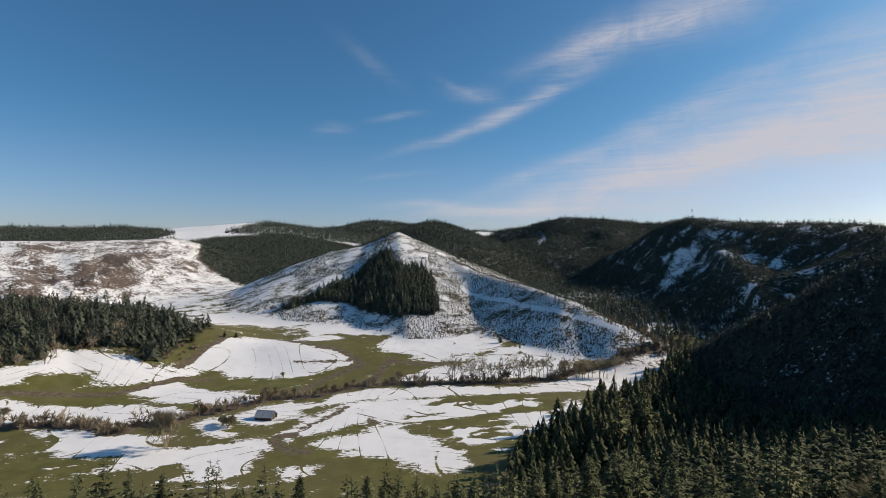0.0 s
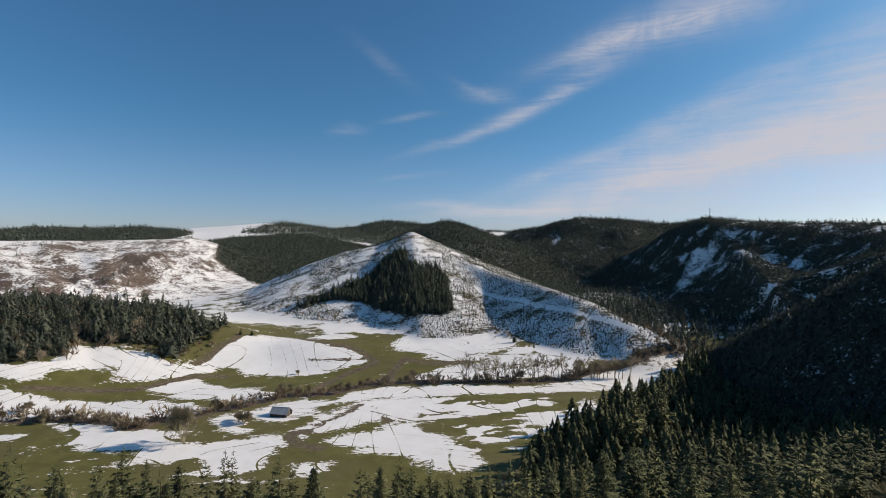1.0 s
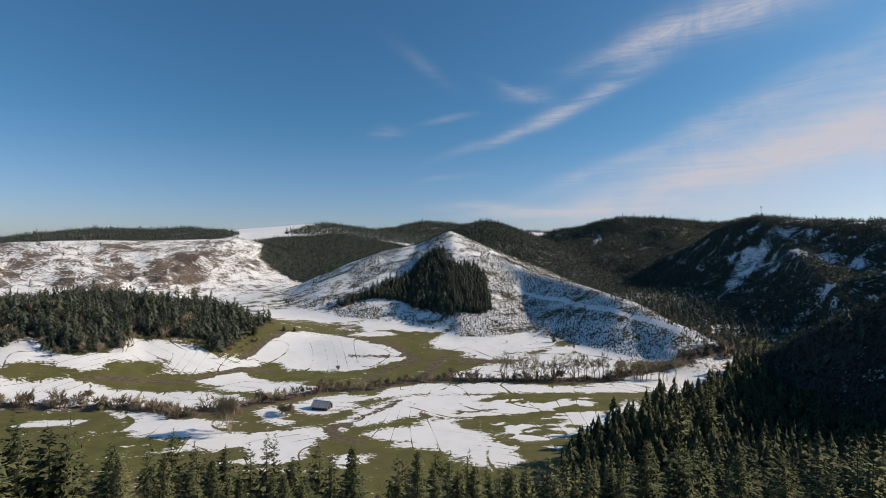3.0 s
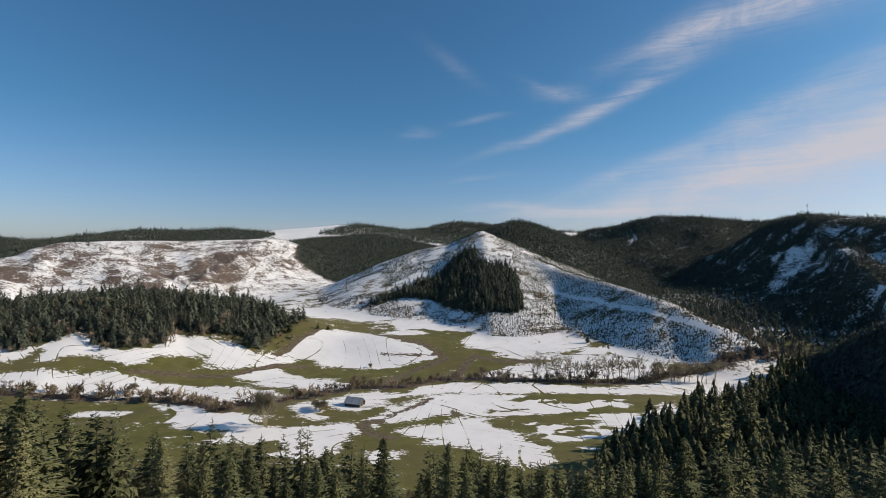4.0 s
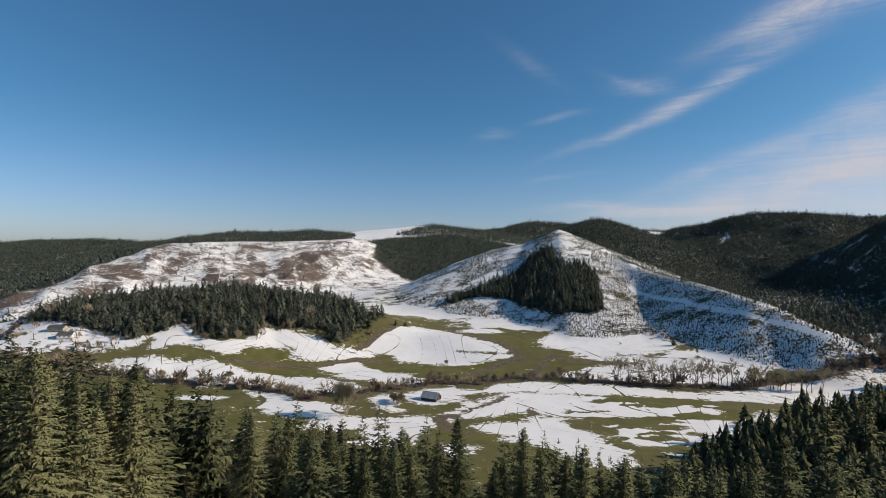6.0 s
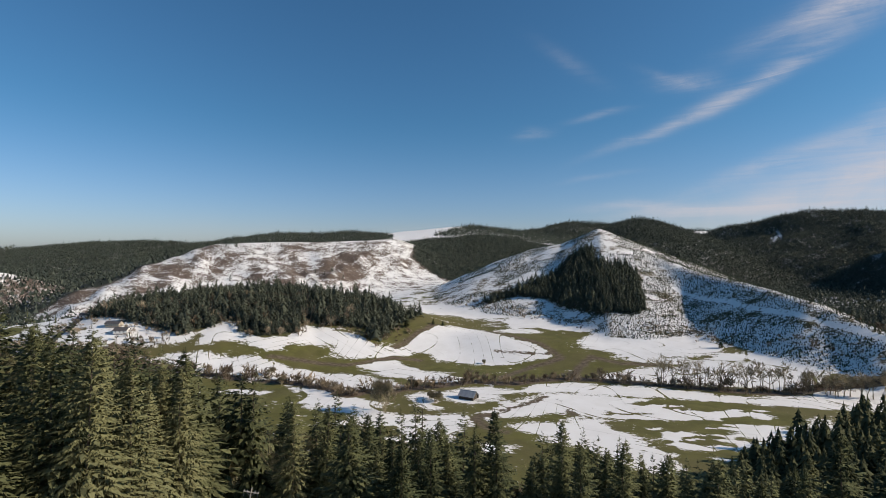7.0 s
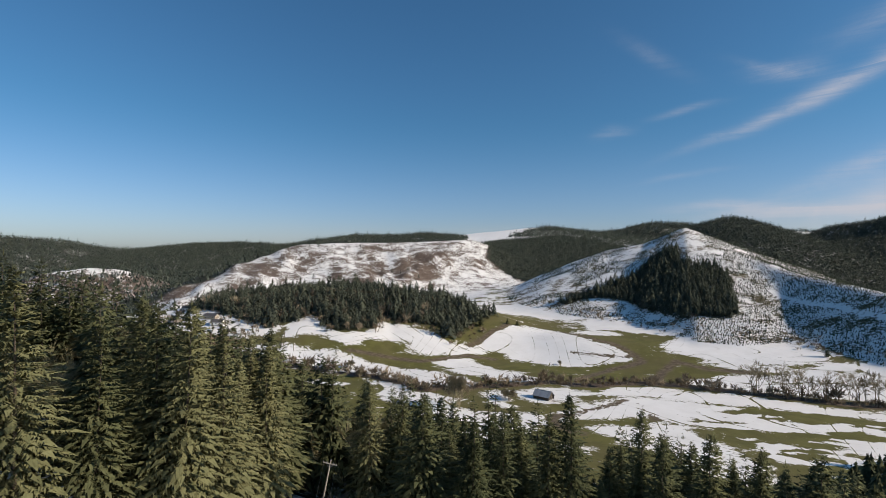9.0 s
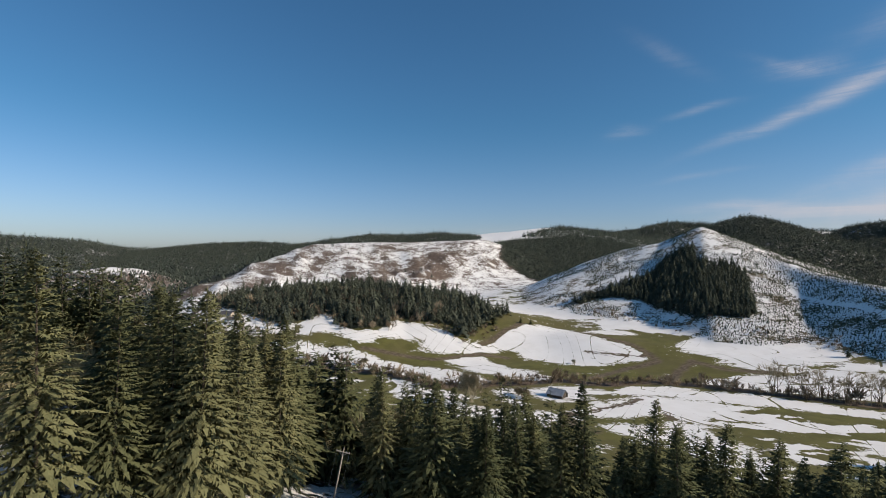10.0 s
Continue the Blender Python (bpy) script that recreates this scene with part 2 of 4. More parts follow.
def land(x, y, who=False):
    """The ground's height at x, y (arrays); who: also which ridge it belongs to (-1: valley, -2: the near hillside)."""
    x, y = np.asarray(x, float), np.asarray(y, float)
    rise = np.maximum(y - 405, 0)
    z = 0.13 * rise + 0.0006 * np.minimum(rise, 60) ** 2
    z = np.minimum(z, 40 + 0.01 * rise)
    west = step(-x, 300, 470)
    z = z + west * (np.minimum(z, 4 + 0.02 * np.maximum(y - 350, 0)) - z)
    z = z + 7.0 * np.exp(-((x + 140) / 75) ** 2 - ((y - 452) / 34) ** 2)
    z = z + 1.6 * (rough2(x, y, 90, 3, 3) - 0.5)
    z = smax(z, ridge(x, y, KNOLL, 0.25, 0.32, 30), 8)
    # the hillside under the camera
    near = 0.33 * (192 - y) + 0.12 * np.maximum(x - 20, 0) + 5 * (rough2(x, y, 60, 9, 3) - 0.5)
    near = near + 0.14 * np.maximum(-x - 75, 0) * step(y, 120, 60)
    near = np.minimum(near, 96 + 0.05 * near)
    near = near - 0.30 * np.maximum(-x - 190 - 0.2 * y, 0)
    owner = np.where(near > z, -2, -1)
    z = smax(z, near, 10)
    gully = (rough2(x, y, 150, 21, 4) - 0.5)
    for n, (crest, left, right, width, k, rough) in enumerate((
            (CONE_LEFT, 0.42, 0.55, 6, 6, 10), (CONE_RIGHT, 0.46, 0.60, 6, 6, 9), (WHITE_HILL, 0.16, 0.38, 25, 12, 24),
            (DARK_HILL, 0.30, 0.235, 30, 10, 14), (MAST_HILL, 0.3, 0.64, 30, 12, 22), (MAST_SPUR, 0.64, 0.5, 8, 8, 12),
            (DARK_SPUR, 1.0, 0.9, 6, 6, 8), (BACK_WOOD, 0.4, 0.4, 20, 10, 16), (ROUND_HILL, 0.42, 0.42, 15, 12, 40),
            (LONG_WOOD, 0.2, 0.24, 30, 15, 20), (SNOW_TOP, 0.12, 0.16, 60, 15, 8), (BACK_RANGE, 0.25, 0.25, 20, 15, 30), (FAR_BLUE, 0.2, 0.22, 30, 15, 20), (WHITE_END, 0.75, 0.36, 12, 10, 22), (WEST_KNOLL, 0.42, 0.42, 30, 6, 4), (SNOW_SPUR, 0.7, 0.8, 5, 4, 6))):
        h = ridge(x, y, crest, left, right, width)
        if crest is WHITE_HILL:
            h = h - 0.6 * np.maximum(-x - 745, 0) - 0.26 * np.maximum(x + 470, 0)
        if crest is MAST_HILL:      # steep flank over the side valley
            h = h - 0.30 * np.maximum(400 - x, 0) * step(y, 640, 760)
        if crest is WHITE_HILL or crest is WHITE_END:       # washed-out gullies down the slope
            along_, down_ = x * 0.80 + y * 0.60, y * 0.80 - x * 0.60
            cut = 1 - np.abs(2 * rough2(along_ + 0.25 * down_, down_ * 0.3, 40, 27, 4) - 1)
            h = h - 4.5 * step(cut, 0.55, 1.0) * np.clip((116 - h) / 25, 0, 1)
        top = max(p[2] for p in crest)
        h = h + rough * gully * np.clip((top - h) / 40, 0.15, 1)
        owner = np.where(h > z, n, owner)
        z = smax(z, h, k)
    return (z, owner) if who else z


def axis_steps(lo, hi, fine, grow, low_end, high_end):
    """Grid lines: even in the middle, wider and wider outside."""
    mid = list(np.arange(lo, hi + fine, fine))
    a, s = [lo], fine
    while a[-1] > low_end:
        s *= grow
        a.append(a[-1] - s)
    b, s = [mid[-1]], fine
    while b[-1] < high_end:
        s *= grow
        b.append(b[-1] + s)
    return np.array(a[:0:-1] + mid + b[1:])


# ---- where the snow lies ----
gx = axis_steps(-460, 300, 3.3, 1.035, -4600, 4600)
gy = axis_steps(0, 650, 3.3, 1.035, -4600, 4600)
GX, GY = np.meshgrid(gx, gy)
GZ, OWNER = land(GX, GY, True)
wander = 22 * (rough2(GX * 0.7, GY, 24, 61, 5) - 0.5)
wander2 = 16 * (rough2(GX * 0.7, GY, 20, 71, 5) - 0.5)
reach = np.full_like(GX, -30.0)         # metres inside a snow field; below 0: outside


def inside(x, y, pts):
    """Metres from the edge of a closed outline, positive inside."""
    best, within = np.full_like(x, 1e9), np.zeros_like(x, bool)
    for (ax, ay), (bx, by) in zip(pts, pts[1:] + pts[:1]):
        dx, dy = bx - ax, by - ay
        s = np.clip(((x - ax) * dx + (y - ay) * dy) / (dx * dx + dy * dy + 1e-9), 0, 1)
        best = np.minimum(best, np.hypot(x - ax - s * dx, y - ay - s * dy))
        if dy:
            within ^= ((ay > y) != (by > y)) & (x < dx * (y - ay) / dy + ax)
    return np.where(within, best, -best)


def beside(x, y, pts):
    """Metres to an open line."""
    best = np.full_like(x, 1e9)
    for (ax, ay), (bx, by) in zip(pts, pts[1:]):
        dx, dy = bx - ax, by - ay
        s = np.clip(((x - ax) * dx + (y - ay) * dy) / (dx * dx + dy * dy + 1e-9), 0, 1)
        best = np.minimum(best, np.hypot(x - ax - s * dx, y - ay - s * dy))
    return best


def snow_patch(*pts):
    global reach
    xs, ys = [p[0] for p in pts], [p[1] for p in pts]
    box = (GX > min(xs) - 30) & (GX < max(xs) + 30) & (GY > min(ys) - 30) & (GY < max(ys) + 30)
    d = inside(GX[box] + 0.45 * wander[box], GY[box] + 0.45 * wander2[box], list(pts))
    reach[box] = np.maximum(reach[box], d)


snow_patch((-248, 503), (-271, 590), (-245, 598), (-244, 569), (-245, 546))
snow_patch((-227, 509), (-235, 583), (-227, 596), (-213, 588), (-220, 569), (-224, 541))
snow_patch((-215, 551), (-212, 583), (-187, 585), (-142, 569), (-149, 556), (-174, 547))
snow_patch((-144, 538), (-136, 552), (-116, 560), (-101, 556), (-55, 523), (-50, 516), (-84, 520), (-108, 523), (-130, 516))
snow_patch((-208, 404), (-209, 434), (-204, 456), (-202, 470), (-187, 484), (-156, 488), (-128, 466), (-98, 449), (-77, 437), (-83, 423), (-100, 415), (-111, 405), (-135, 396), (-153, 397), (-168, 396), (-176, 408), (-194, 407))
snow_patch((-310, 352), (-297, 361), (-302, 387), (-281, 395), (-245, 401), (-231, 392), (-210, 402), (-205, 397), (-214, 386), (-222, 371), (-229, 358), (-238, 358), (-252, 365), (-260, 368), (-276, 364), (-287, 353), (-292, 345), (-297, 337))
snow_patch((-216, 350), (-213, 363), (-207, 373), (-196, 377), (-175, 369), (-147, 360), (-131, 349), (-131, 335), (-142, 330), (-165, 332), (-191, 338), (-210, 344))
snow_patch((-287, 303), (-273, 310), (-257, 316), (-231, 315), (-204, 311), (-181, 308), (-175, 316), (-159, 313), (-162, 298), (-179, 294), (-188, 287), (-208, 293), (-242, 298), (-276, 291))
snow_patch((-232, 282), (-198, 278), (-184, 269), (-198, 266), (-217, 271))
snow_patch((-203, 257), (-186, 262), (-174, 270), (-156, 270), (-146, 254), (-132, 248), (-123, 254), (-110, 256), (-99, 256), (-91, 248), (-92, 232), (-98, 227), (-102, 220), (-110, 224), (-118, 235), (-129, 239), (-147, 241), (-170, 243), (-183, 249))
snow_patch((-150, 295), (-136, 301), (-127, 291), (-122, 277), (-115, 273), (-121, 268), (-132, 282), (-140, 285))
snow_patch((-125, 307), (-117, 323), (-102, 333), (-83, 333), (-91, 308), (-97, 294), (-101, 288), (-117, 295))
snow_patch((-107, 267), (-98, 269), (-87, 256), (-95, 255))
snow_patch((-81, 329), (-72, 352), (-55, 369), (-26, 371), (7, 377), (37, 375), (51, 370), (39, 361), (7, 353), (-17, 347), (-37, 350), (-51, 343), (-69, 333))
snow_patch((-81, 285), (-82, 299), (-74, 309), (-67, 324), (-50, 337), (-32, 345), (-4, 343), (-16, 324), (-25, 310), (-31, 300), (-48, 297), (-59, 285), (-67, 280), (-73, 274), (-84, 263), (-89, 267), (-87, 274))
snow_patch((-66, 263), (-56, 271), (-44, 277), (-33, 286), (-27, 289), (-17, 281), (-7, 268), (0, 257), (9, 246), (12, 233), (2, 232), (-11, 233), (-23, 243), (-35, 252), (-53, 257))
snow_patch((41, 298), (58, 311), (72, 319), (86, 338), (92, 331), (77, 301), (57, 289))
snow_patch((100, 406), (132, 424), (160, 422), (180, 420), (168, 402), (131, 369), (115, 370), (100, 391))
snow_patch((-51, 511), (-37, 512), (-14, 515), (9, 513), (44, 512), (55, 500), (56, 483), (40, 463), (24, 454), (-7, 450), (-25, 451), (-48, 459), (-57, 478))
snow_patch((-30, 396), (-18, 419), (8, 432), (36, 442), (50, 463), (78, 476), (94, 476), (143, 459), (152, 448), (138, 444), (123, 445), (101, 437), (81, 430), (36, 422), (8, 413), (-17, 390))
snow_patch((-24, 446), (3, 451), (29, 454), (23, 443), (-7, 439))
snow_patch((-355, 315), (-367, 337), (-362, 354), (-351, 359), (-330, 348), (-309, 346), (-293, 352), (-284, 351), (-289, 337), (-296, 329), (-315, 333), (-337, 329), (-345, 318))
snow_patch((-361, 279), (-357, 290), (-342, 299), (-307, 312), (-266, 318), (-217, 322), (-175, 326), (-156, 299), (-179, 293), (-214, 291), (-247, 295), (-288, 282), (-336, 274))
snow_patch((-280, 285), (-264, 296), (-251, 287), (-264, 279))
snow_patch((-413, 307), (-398, 324), (-375, 331), (-369, 316), (-387, 304))
snow_patch((-263, 253), (-254, 263), (-235, 264), (-238, 257))
snow_patch((-17, 397), (8, 421), (37, 429), (82, 437), (107, 439), (108, 421), (80, 404), (34, 400), (3, 392))
snow_patch((32, 371), (66, 378), (95, 390), (115, 370), (89, 364), (56, 361))
snow_patch((-224, 367), (-211, 388), (-199, 405), (-193, 396), (-204, 375))
snow_patch((-146, 493), (-129, 514), (-104, 502), (-121, 482))

CREEK = ((-520, 250), (-430, 262), (-236, 291), (-208, 288), (-190, 281), (-179, 278), (-174, 291), (-160, 294), (-155, 305), (-138, 320), (-128, 333), (-117, 345), (-102, 346), (-88, 350), (-75, 366), (-61, 378), (-36, 385), (-10, 387), (20, 389), (51, 390), (78, 392), (106, 415), (200, 450))
ROAD_LINE = ((-440, 235), (-470, 268), (-494, 295), (-503, 310), (-560, 355), (-600, 385), (-640, 400))
CONE_PATH = ((25, 616), (55, 574), (88, 537), (122, 502), (145, 485), (163, 468))
TRACKS = (((-154, 484), (-116, 462), (-93, 453), (-76, 439), (-69, 428), (-77, 416), (-88, 405), (-96, 381), (-103, 363)),
          ((-45, 439), (-49, 424), (-52, 406), (-52, 389)),
          ((-211, 399), (-209, 420), (-207, 439), (-204, 470)),
          ((-285, 324), (-269, 331), (-251, 337), (-226, 345), (-217, 356), (-209, 369), (-202, 380), (-181, 389)),
          ((-127, 428), (-107, 428), (-89, 431), (-77, 438)),
          ((-81, 276), (-87, 274), (-89, 267), (-84, 260), (-78, 255), (-69, 253)),
          ((-55, 324), (-46, 306), (-40, 297)),
          ((-80, 283), (-74, 294), (-67, 309), (-62, 324)),
          ((-41, 437), (-21, 432), (8, 437)))
CONE_WOOD = [(-195, 592), (-183, 602), (-147, 633), (-125, 651), (-111, 680), (-99, 702), (-85, 713), (-71, 703), (-63, 665), (-45, 649), (-32, 657), (-13, 638), (-9, 608), (-5, 574), (-2, 551), (-16, 540), (-48, 537), (-74, 559), (-119, 600), (-161, 602), (-184, 588)]
KNOLL_WOOD = [(-503, 321), (-426, 317), (-377, 324), (-370, 339), (-363, 360), (-335, 345), (-314, 345), (-297, 365), (-292, 372), (-303, 390), (-286, 401), (-267, 407), (-249, 414), (-235, 398), (-225, 405), (-230, 435), (-230, 451), (-225, 458), (-229, 490), (-330, 520), (-460, 480), (-560, 400)]
PLANTATION = [(-545, 1040), (-520, 1010), (-440, 915), (-405, 835), (-300, 790), (-200, 900), (-180, 1050), (-240, 1190), (-400, 1270), (-540, 1200)]
GAPS = ([(357, 769), (387, 761), (374, 737), (340, 710), (289, 682), (279, 684), (330, 740)],
        [(354, 701), (374, 720), (370, 702), (348, 678)],
        [(370, 687), (390, 683), (384, 659), (367, 663)],
        [(384, 645), (399, 655), (406, 639), (388, 614), (379, 622)],
        [(395, 610), (410, 626), (408, 606), (393, 591)],
        [(381, 544), (417, 578), (397, 529), (387, 532)],
        [(397, 773), (424, 775), (424, 752), (400, 743)],
        [(329, 565), (352, 557), (357, 550), (336, 557)],
        [(212, 1120), (236, 1200), (248, 1194), (231, 1132)],
        [(120, 2060), (150, 2185), (215, 2190), (225, 2120), (190, 2050)])


def bald(x, y):
    """Above 0.6: a bare snowy spot in the woods of the mast hill."""
    return rough2(x * 0.8, y, 13, 430, 3) - 0.055

near_sward = 0.585 + np.clip(reach / 24, -0.33, 0.30)
# small melting patches in streaks on the meadow beside the wood
tilt_u, tilt_v = GX * 0.96 + GY * 0.28, GY * 0.96 - GX * 0.28
streak = rough2(tilt_u / 5.0, tilt_v, 7, 81, 4)
meadow = step(inside(GX, GY, [(-17, 346), (7, 353), (48, 366), (73, 368), (61, 306), (45, 273), (33, 254), (16, 254), (-1, 277), (-14, 290), (-28, 300)]), -8, 10)
loose = step(inside(GX, GY, [(-250, 284), (-185, 283), (-109, 267), (-65, 260), (-46, 222), (-113, 209), (-193, 220)]), -10, 12)
SNOW = near_sward + 0.52 * meadow * step(streak, 0.50, 0.60) + 0.30 * loose * step(streak, 0.50, 0.64)
SNOW = SNOW + 0.55 * (rough2(tilt_u / 4, tilt_v, 7, 85, 5) - 0.5) + 0.25 * (rough2(GX / 2, GY, 5, 86, 2) - 0.5)
west = step(-GX, 330, 420)
SNOW = SNOW + west * (0.12 + 0.34 * step(rough2(GX, GY, 45, 83, 4), 0.42, 0.56))
rise = step(GY, 480, 560)
SNOW = SNOW + rise * 0.30
patchy = rough2(GX, GY, 45, 91, 4)
for ids, base, swing in (((0, 1), 0.66, 0.25), ((2, 13), 0.64, 0.5), ((3, 4, 5, 7, 8, 9, 11, 12), 0.36, 0.3), ((6,), 0.30, 0.3), ((10,), 0.92, 0.1), ((-2,), 0.53, 0.6)):
    SNOW = np.where(np.isin(OWNER, ids), base + swing * (patchy - 0.5), SNOW)
for gap in GAPS:
    SNOW = np.maximum(SNOW, 0.50 + np.clip((inside(GX, GY, gap) + 0.8 * wander) / 30, -0.3, 0.2))
BROWN = np.maximum(step(beside(GX, GY, CREEK), 9, 3), 0.75 * west * step(rough2(GX, GY, 70, 84, 3), 0.30, 0.52))
for line in TRACKS:
    edge = beside(GX + 0.2 * wander, GY + 0.2 * wander2, line)
    SNOW, BROWN = SNOW - 0.4 * step(edge, 4, 1.5), np.maximum(BROWN, 0.8 * step(edge, 5, 2))
SNOW = SNOW - 0.35 * step(beside(GX, GY, CREEK), 6, 2)
BRUSHY = ([(-570, 662), (-544, 709), (-502, 659), (-511, 631), (-535, 624)],
          [(-516, 689), (-497, 709), (-462, 667), (-484, 653)],
          [(-486, 714), (-455, 739), (-433, 729), (-433, 703), (-455, 671)],
          [(-617, 658), (-593, 642), (-553, 607), (-557, 594), (-604, 637)],
          [(-674, 637), (-652, 630), (-632, 605), (-632, 590)],
          [(-733, 563), (-688, 598), (-664, 582), (-649, 555), (-678, 530), (-714, 534)],
          [(-525, 598), (-467, 630), (-417, 646), (-345, 466), (-500, 593)])
brown_hill = np.zeros_like(GX)
for patch in BRUSHY:
    brown_hill = np.maximum(brown_hill, step(inside(GX + 0.7 * wander, GY + 0.7 * wander2, patch), -7, 5))
brown_hill = np.where(np.isin(OWNER, (2, 13)), np.maximum(brown_hill, 0.7 * step(rough2(GX * 1.6 + 200, GY * 0.8, 60, 95, 5), 0.56, 0.64) * step(GZ, 104, 90)), 0)
SNOW, BROWN = SNOW - 0.25 * brown_hill, np.maximum(BROWN, np.where(np.isin(OWNER, (2, 3, 13, 14, 15)), 1.0, np.where(np.isin(OWNER, (0, 1)), 0.6, 0)))
FLOOR = np.isin(OWNER, (3, 4, 5, 6, 7, 8, 9, 11, 12, -2)).astype(float)
WEST_WOOD = (OWNER == 13) & (GX < -752 - 0.25 * (GY - 600)) & (GX < -740)
SNOW = np.where(WEST_WOOD, 0.35 + 0.4 * (patchy - 0.5), SNOW)
FLOOR = np.maximum(FLOOR, WEST_WOOD)
FLOOR = np.maximum(FLOOR, step(inside(GX, GY, CONE_WOOD), -4, 6))
FLOOR = np.maximum(FLOOR, step(inside(GX, GY, KNOLL_WOOD), -4, 6))
FLOOR = np.maximum(FLOOR, step(inside(GX, GY, PLANTATION), -4, 6))
SNOW = np.where(inside(GX, GY, PLANTATION) > 0, 0.3, SNOW)
SNOW = np.where((OWNER >= -1) & (OWNER < 2) | (OWNER == -1), SNOW - 0.28 * FLOOR, SNOW)

SNOW = np.where(np.isin(OWNER, (4, 5)) & (GX > 285), np.maximum(SNOW, 0.36 + 0.26 * step(bald(GX, GY), 0.57, 0.67)), SNOW)
SNOW = SNOW + 0.3 * step(beside(GX, GY, CONE_PATH), 2.4, 0.8)
RUT = (OWNER == -1) * step(GY, 540, 480) * step(GX, -420, -380)
OPEN = (OWNER == 3) & (inside(GX, GY, PLANTATION) < 0) & (GY < 850)
SPECK = (np.isin(OWNER, (2, 13, 14, 15, 0, 1, 4, 5, 8)) | OPEN).astype(float)
SNOW = SNOW + SPECK * (0.5 * (rough2(GX * 0.6, GY, 9, 401, 3) - 0.5) - 0.04)
FLOOR, SNOW = np.where(OPEN, 0, FLOOR), np.where(OPEN, 0.62 + 0.4 * (patchy - 0.5) + 0.5 * (rough2(GX * 0.6, GY, 9, 401, 3) - 0.5), SNOW)
SNOW = np.where(OWNER == 14, 0.40 + 0.30 * step(GZ, 52, 58) + 0.6 * (rough2(GX * 0.6, GY * 1.4, 14, 402, 3) - 0.5), SNOW)
SNOW = np.where(OWNER == 15, 0.66, SNOW) - 0.03 * np.isin(OWNER, (2, 13))
foot = (OWNER == -2) * step(GY + 7 * np.sin(GX / 17), 112, 126) * step(GX, 26, 10) * step(GX, -330, -250)      # grass at the foot of the hillside
FLOOR, BROWN = FLOOR * (1 - foot), BROWN * (1 - foot)
SNOW = SNOW * (1 - foot) + foot * (0.33 + 0.55 * (rough2(tilt_u / 4, tilt_v, 8, 88, 4) - 0.5))
nx, ny = len(gx), len(gy)
idx = np.arange(nx * ny).reshape(ny, nx)
quads = np.stack([idx[:-1, :-1], idx[:-1, 1:], idx[1:, 1:], idx[1:, :-1]], -1).reshape(-1, 4)


def mesh_of(name, verts, faces, mat, smooth=False, normals=None, **values):
    """A mesh from arrays of corners and of faces with one number of corners each."""
    m = bpy.data.meshes.new(name)
    k = faces.shape[1]
    if normals is not None:         # each face turned the way its normals point
        a, b, c = (verts[faces[:, i]] for i in range(3))
        back = (np.cross(b - a, c - a) * normals[faces].sum(1)).sum(1) < 0
        faces = np.where(back[:, None], faces[:, ::-1], faces)
    m.vertices.add(len(verts))
    m.vertices.foreach_set("co", np.ascontiguousarray(verts, np.float32).ravel())
    m.loops.add(faces.size)
    m.loops.foreach_set("vertex_index", np.ascontiguousarray(faces, np.int32).ravel())
    m.polygons.add(len(faces))
    m.polygons.foreach_set("loop_start", np.arange(0, faces.size, k, dtype=np.int32))
    m.polygons.foreach_set("use_smooth", np.full(len(faces), smooth, bool))
    m.update(calc_edges=True)
    for key, data in values.items():
        m.attributes.new(key, "FLOAT", "POINT").data.foreach_set("value", np.ascontiguousarray(data, np.float32).ravel())
    m.materials.append(mat)
    if normals is not None:
        m.polygons.foreach_set("use_smooth", np.ones(len(faces), bool))
        m.normals_split_custom_set_from_vertices(np.ascontiguousarray(normals, np.float32))
    return m


gm, pr, (add, put, calc, mix, noisy, ramp, scaled) = material("meadow_and_snow", 0.9)
here = add("ShaderNodeNewGeometry").outputs["Position"]
a_snow, a_brown, a_floor, a_rut, a_speck = (add("ShaderNodeAttribute", attribute_name=k).outputs["Fac"] for k in ("snow", "brown", "floor", "rut", "speck"))
n_big, n_mid, n_fine = noisy(here, 0.012, 4, 0.6), noisy(here, 0.09, 4, 0.6), noisy(scaled(here, (0.55, 1, 1)), 0.55, 5, 0.65)
n_tiny = noisy(here, 3.0, 3, 0.6)
green = mix(ramp(n_mid, 0.35, 0.65), (0.100, 0.096, 0.024, 1), (0.146, 0.136, 0.037, 1))
green = mix(calc("MULTIPLY", ramp(n_big, 0.42, 0.62), 0.75), green, (0.135, 0.115, 0.047, 1))
green = mix(calc("MULTIPLY", n_tiny, 0.25), green, (0.07, 0.07, 0.025, 1))
dry = mix(ramp(n_fine, 0.35, 0.65), (0.080, 0.056, 0.043, 1), (0.185, 0.138, 0.105, 1))
soil = mix(ramp(n_fine, 0.4, 0.6), (0.026, 0.030, 0.020, 1), (0.052, 0.056, 0.038, 1))
bare = mix(a_floor, mix(a_brown, green, dry), soil)
level = calc("ADD", a_snow, calc("ADD", calc("MULTIPLY", calc("SUBTRACT", n_fine, 0.5), 0.85), calc("MULTIPLY", calc("SUBTRACT", n_mid, 0.5), 0.6)))
level = calc("ADD", level, calc("MULTIPLY", calc("SUBTRACT", n_tiny, 0.5), 0.3))
sweep = noisy(scaled(here, (0.6, 1.2, 0.0)), 0.0065, 1, 0.3)
bands = calc("ABSOLUTE", calc("SUBTRACT", calc("FRACT", calc("MULTIPLY", sweep, 34.0)), 0.5))
cross = noisy(scaled(here, (1.2, 0.7, 0.0)), 0.008, 0, 0.4, 0.4)
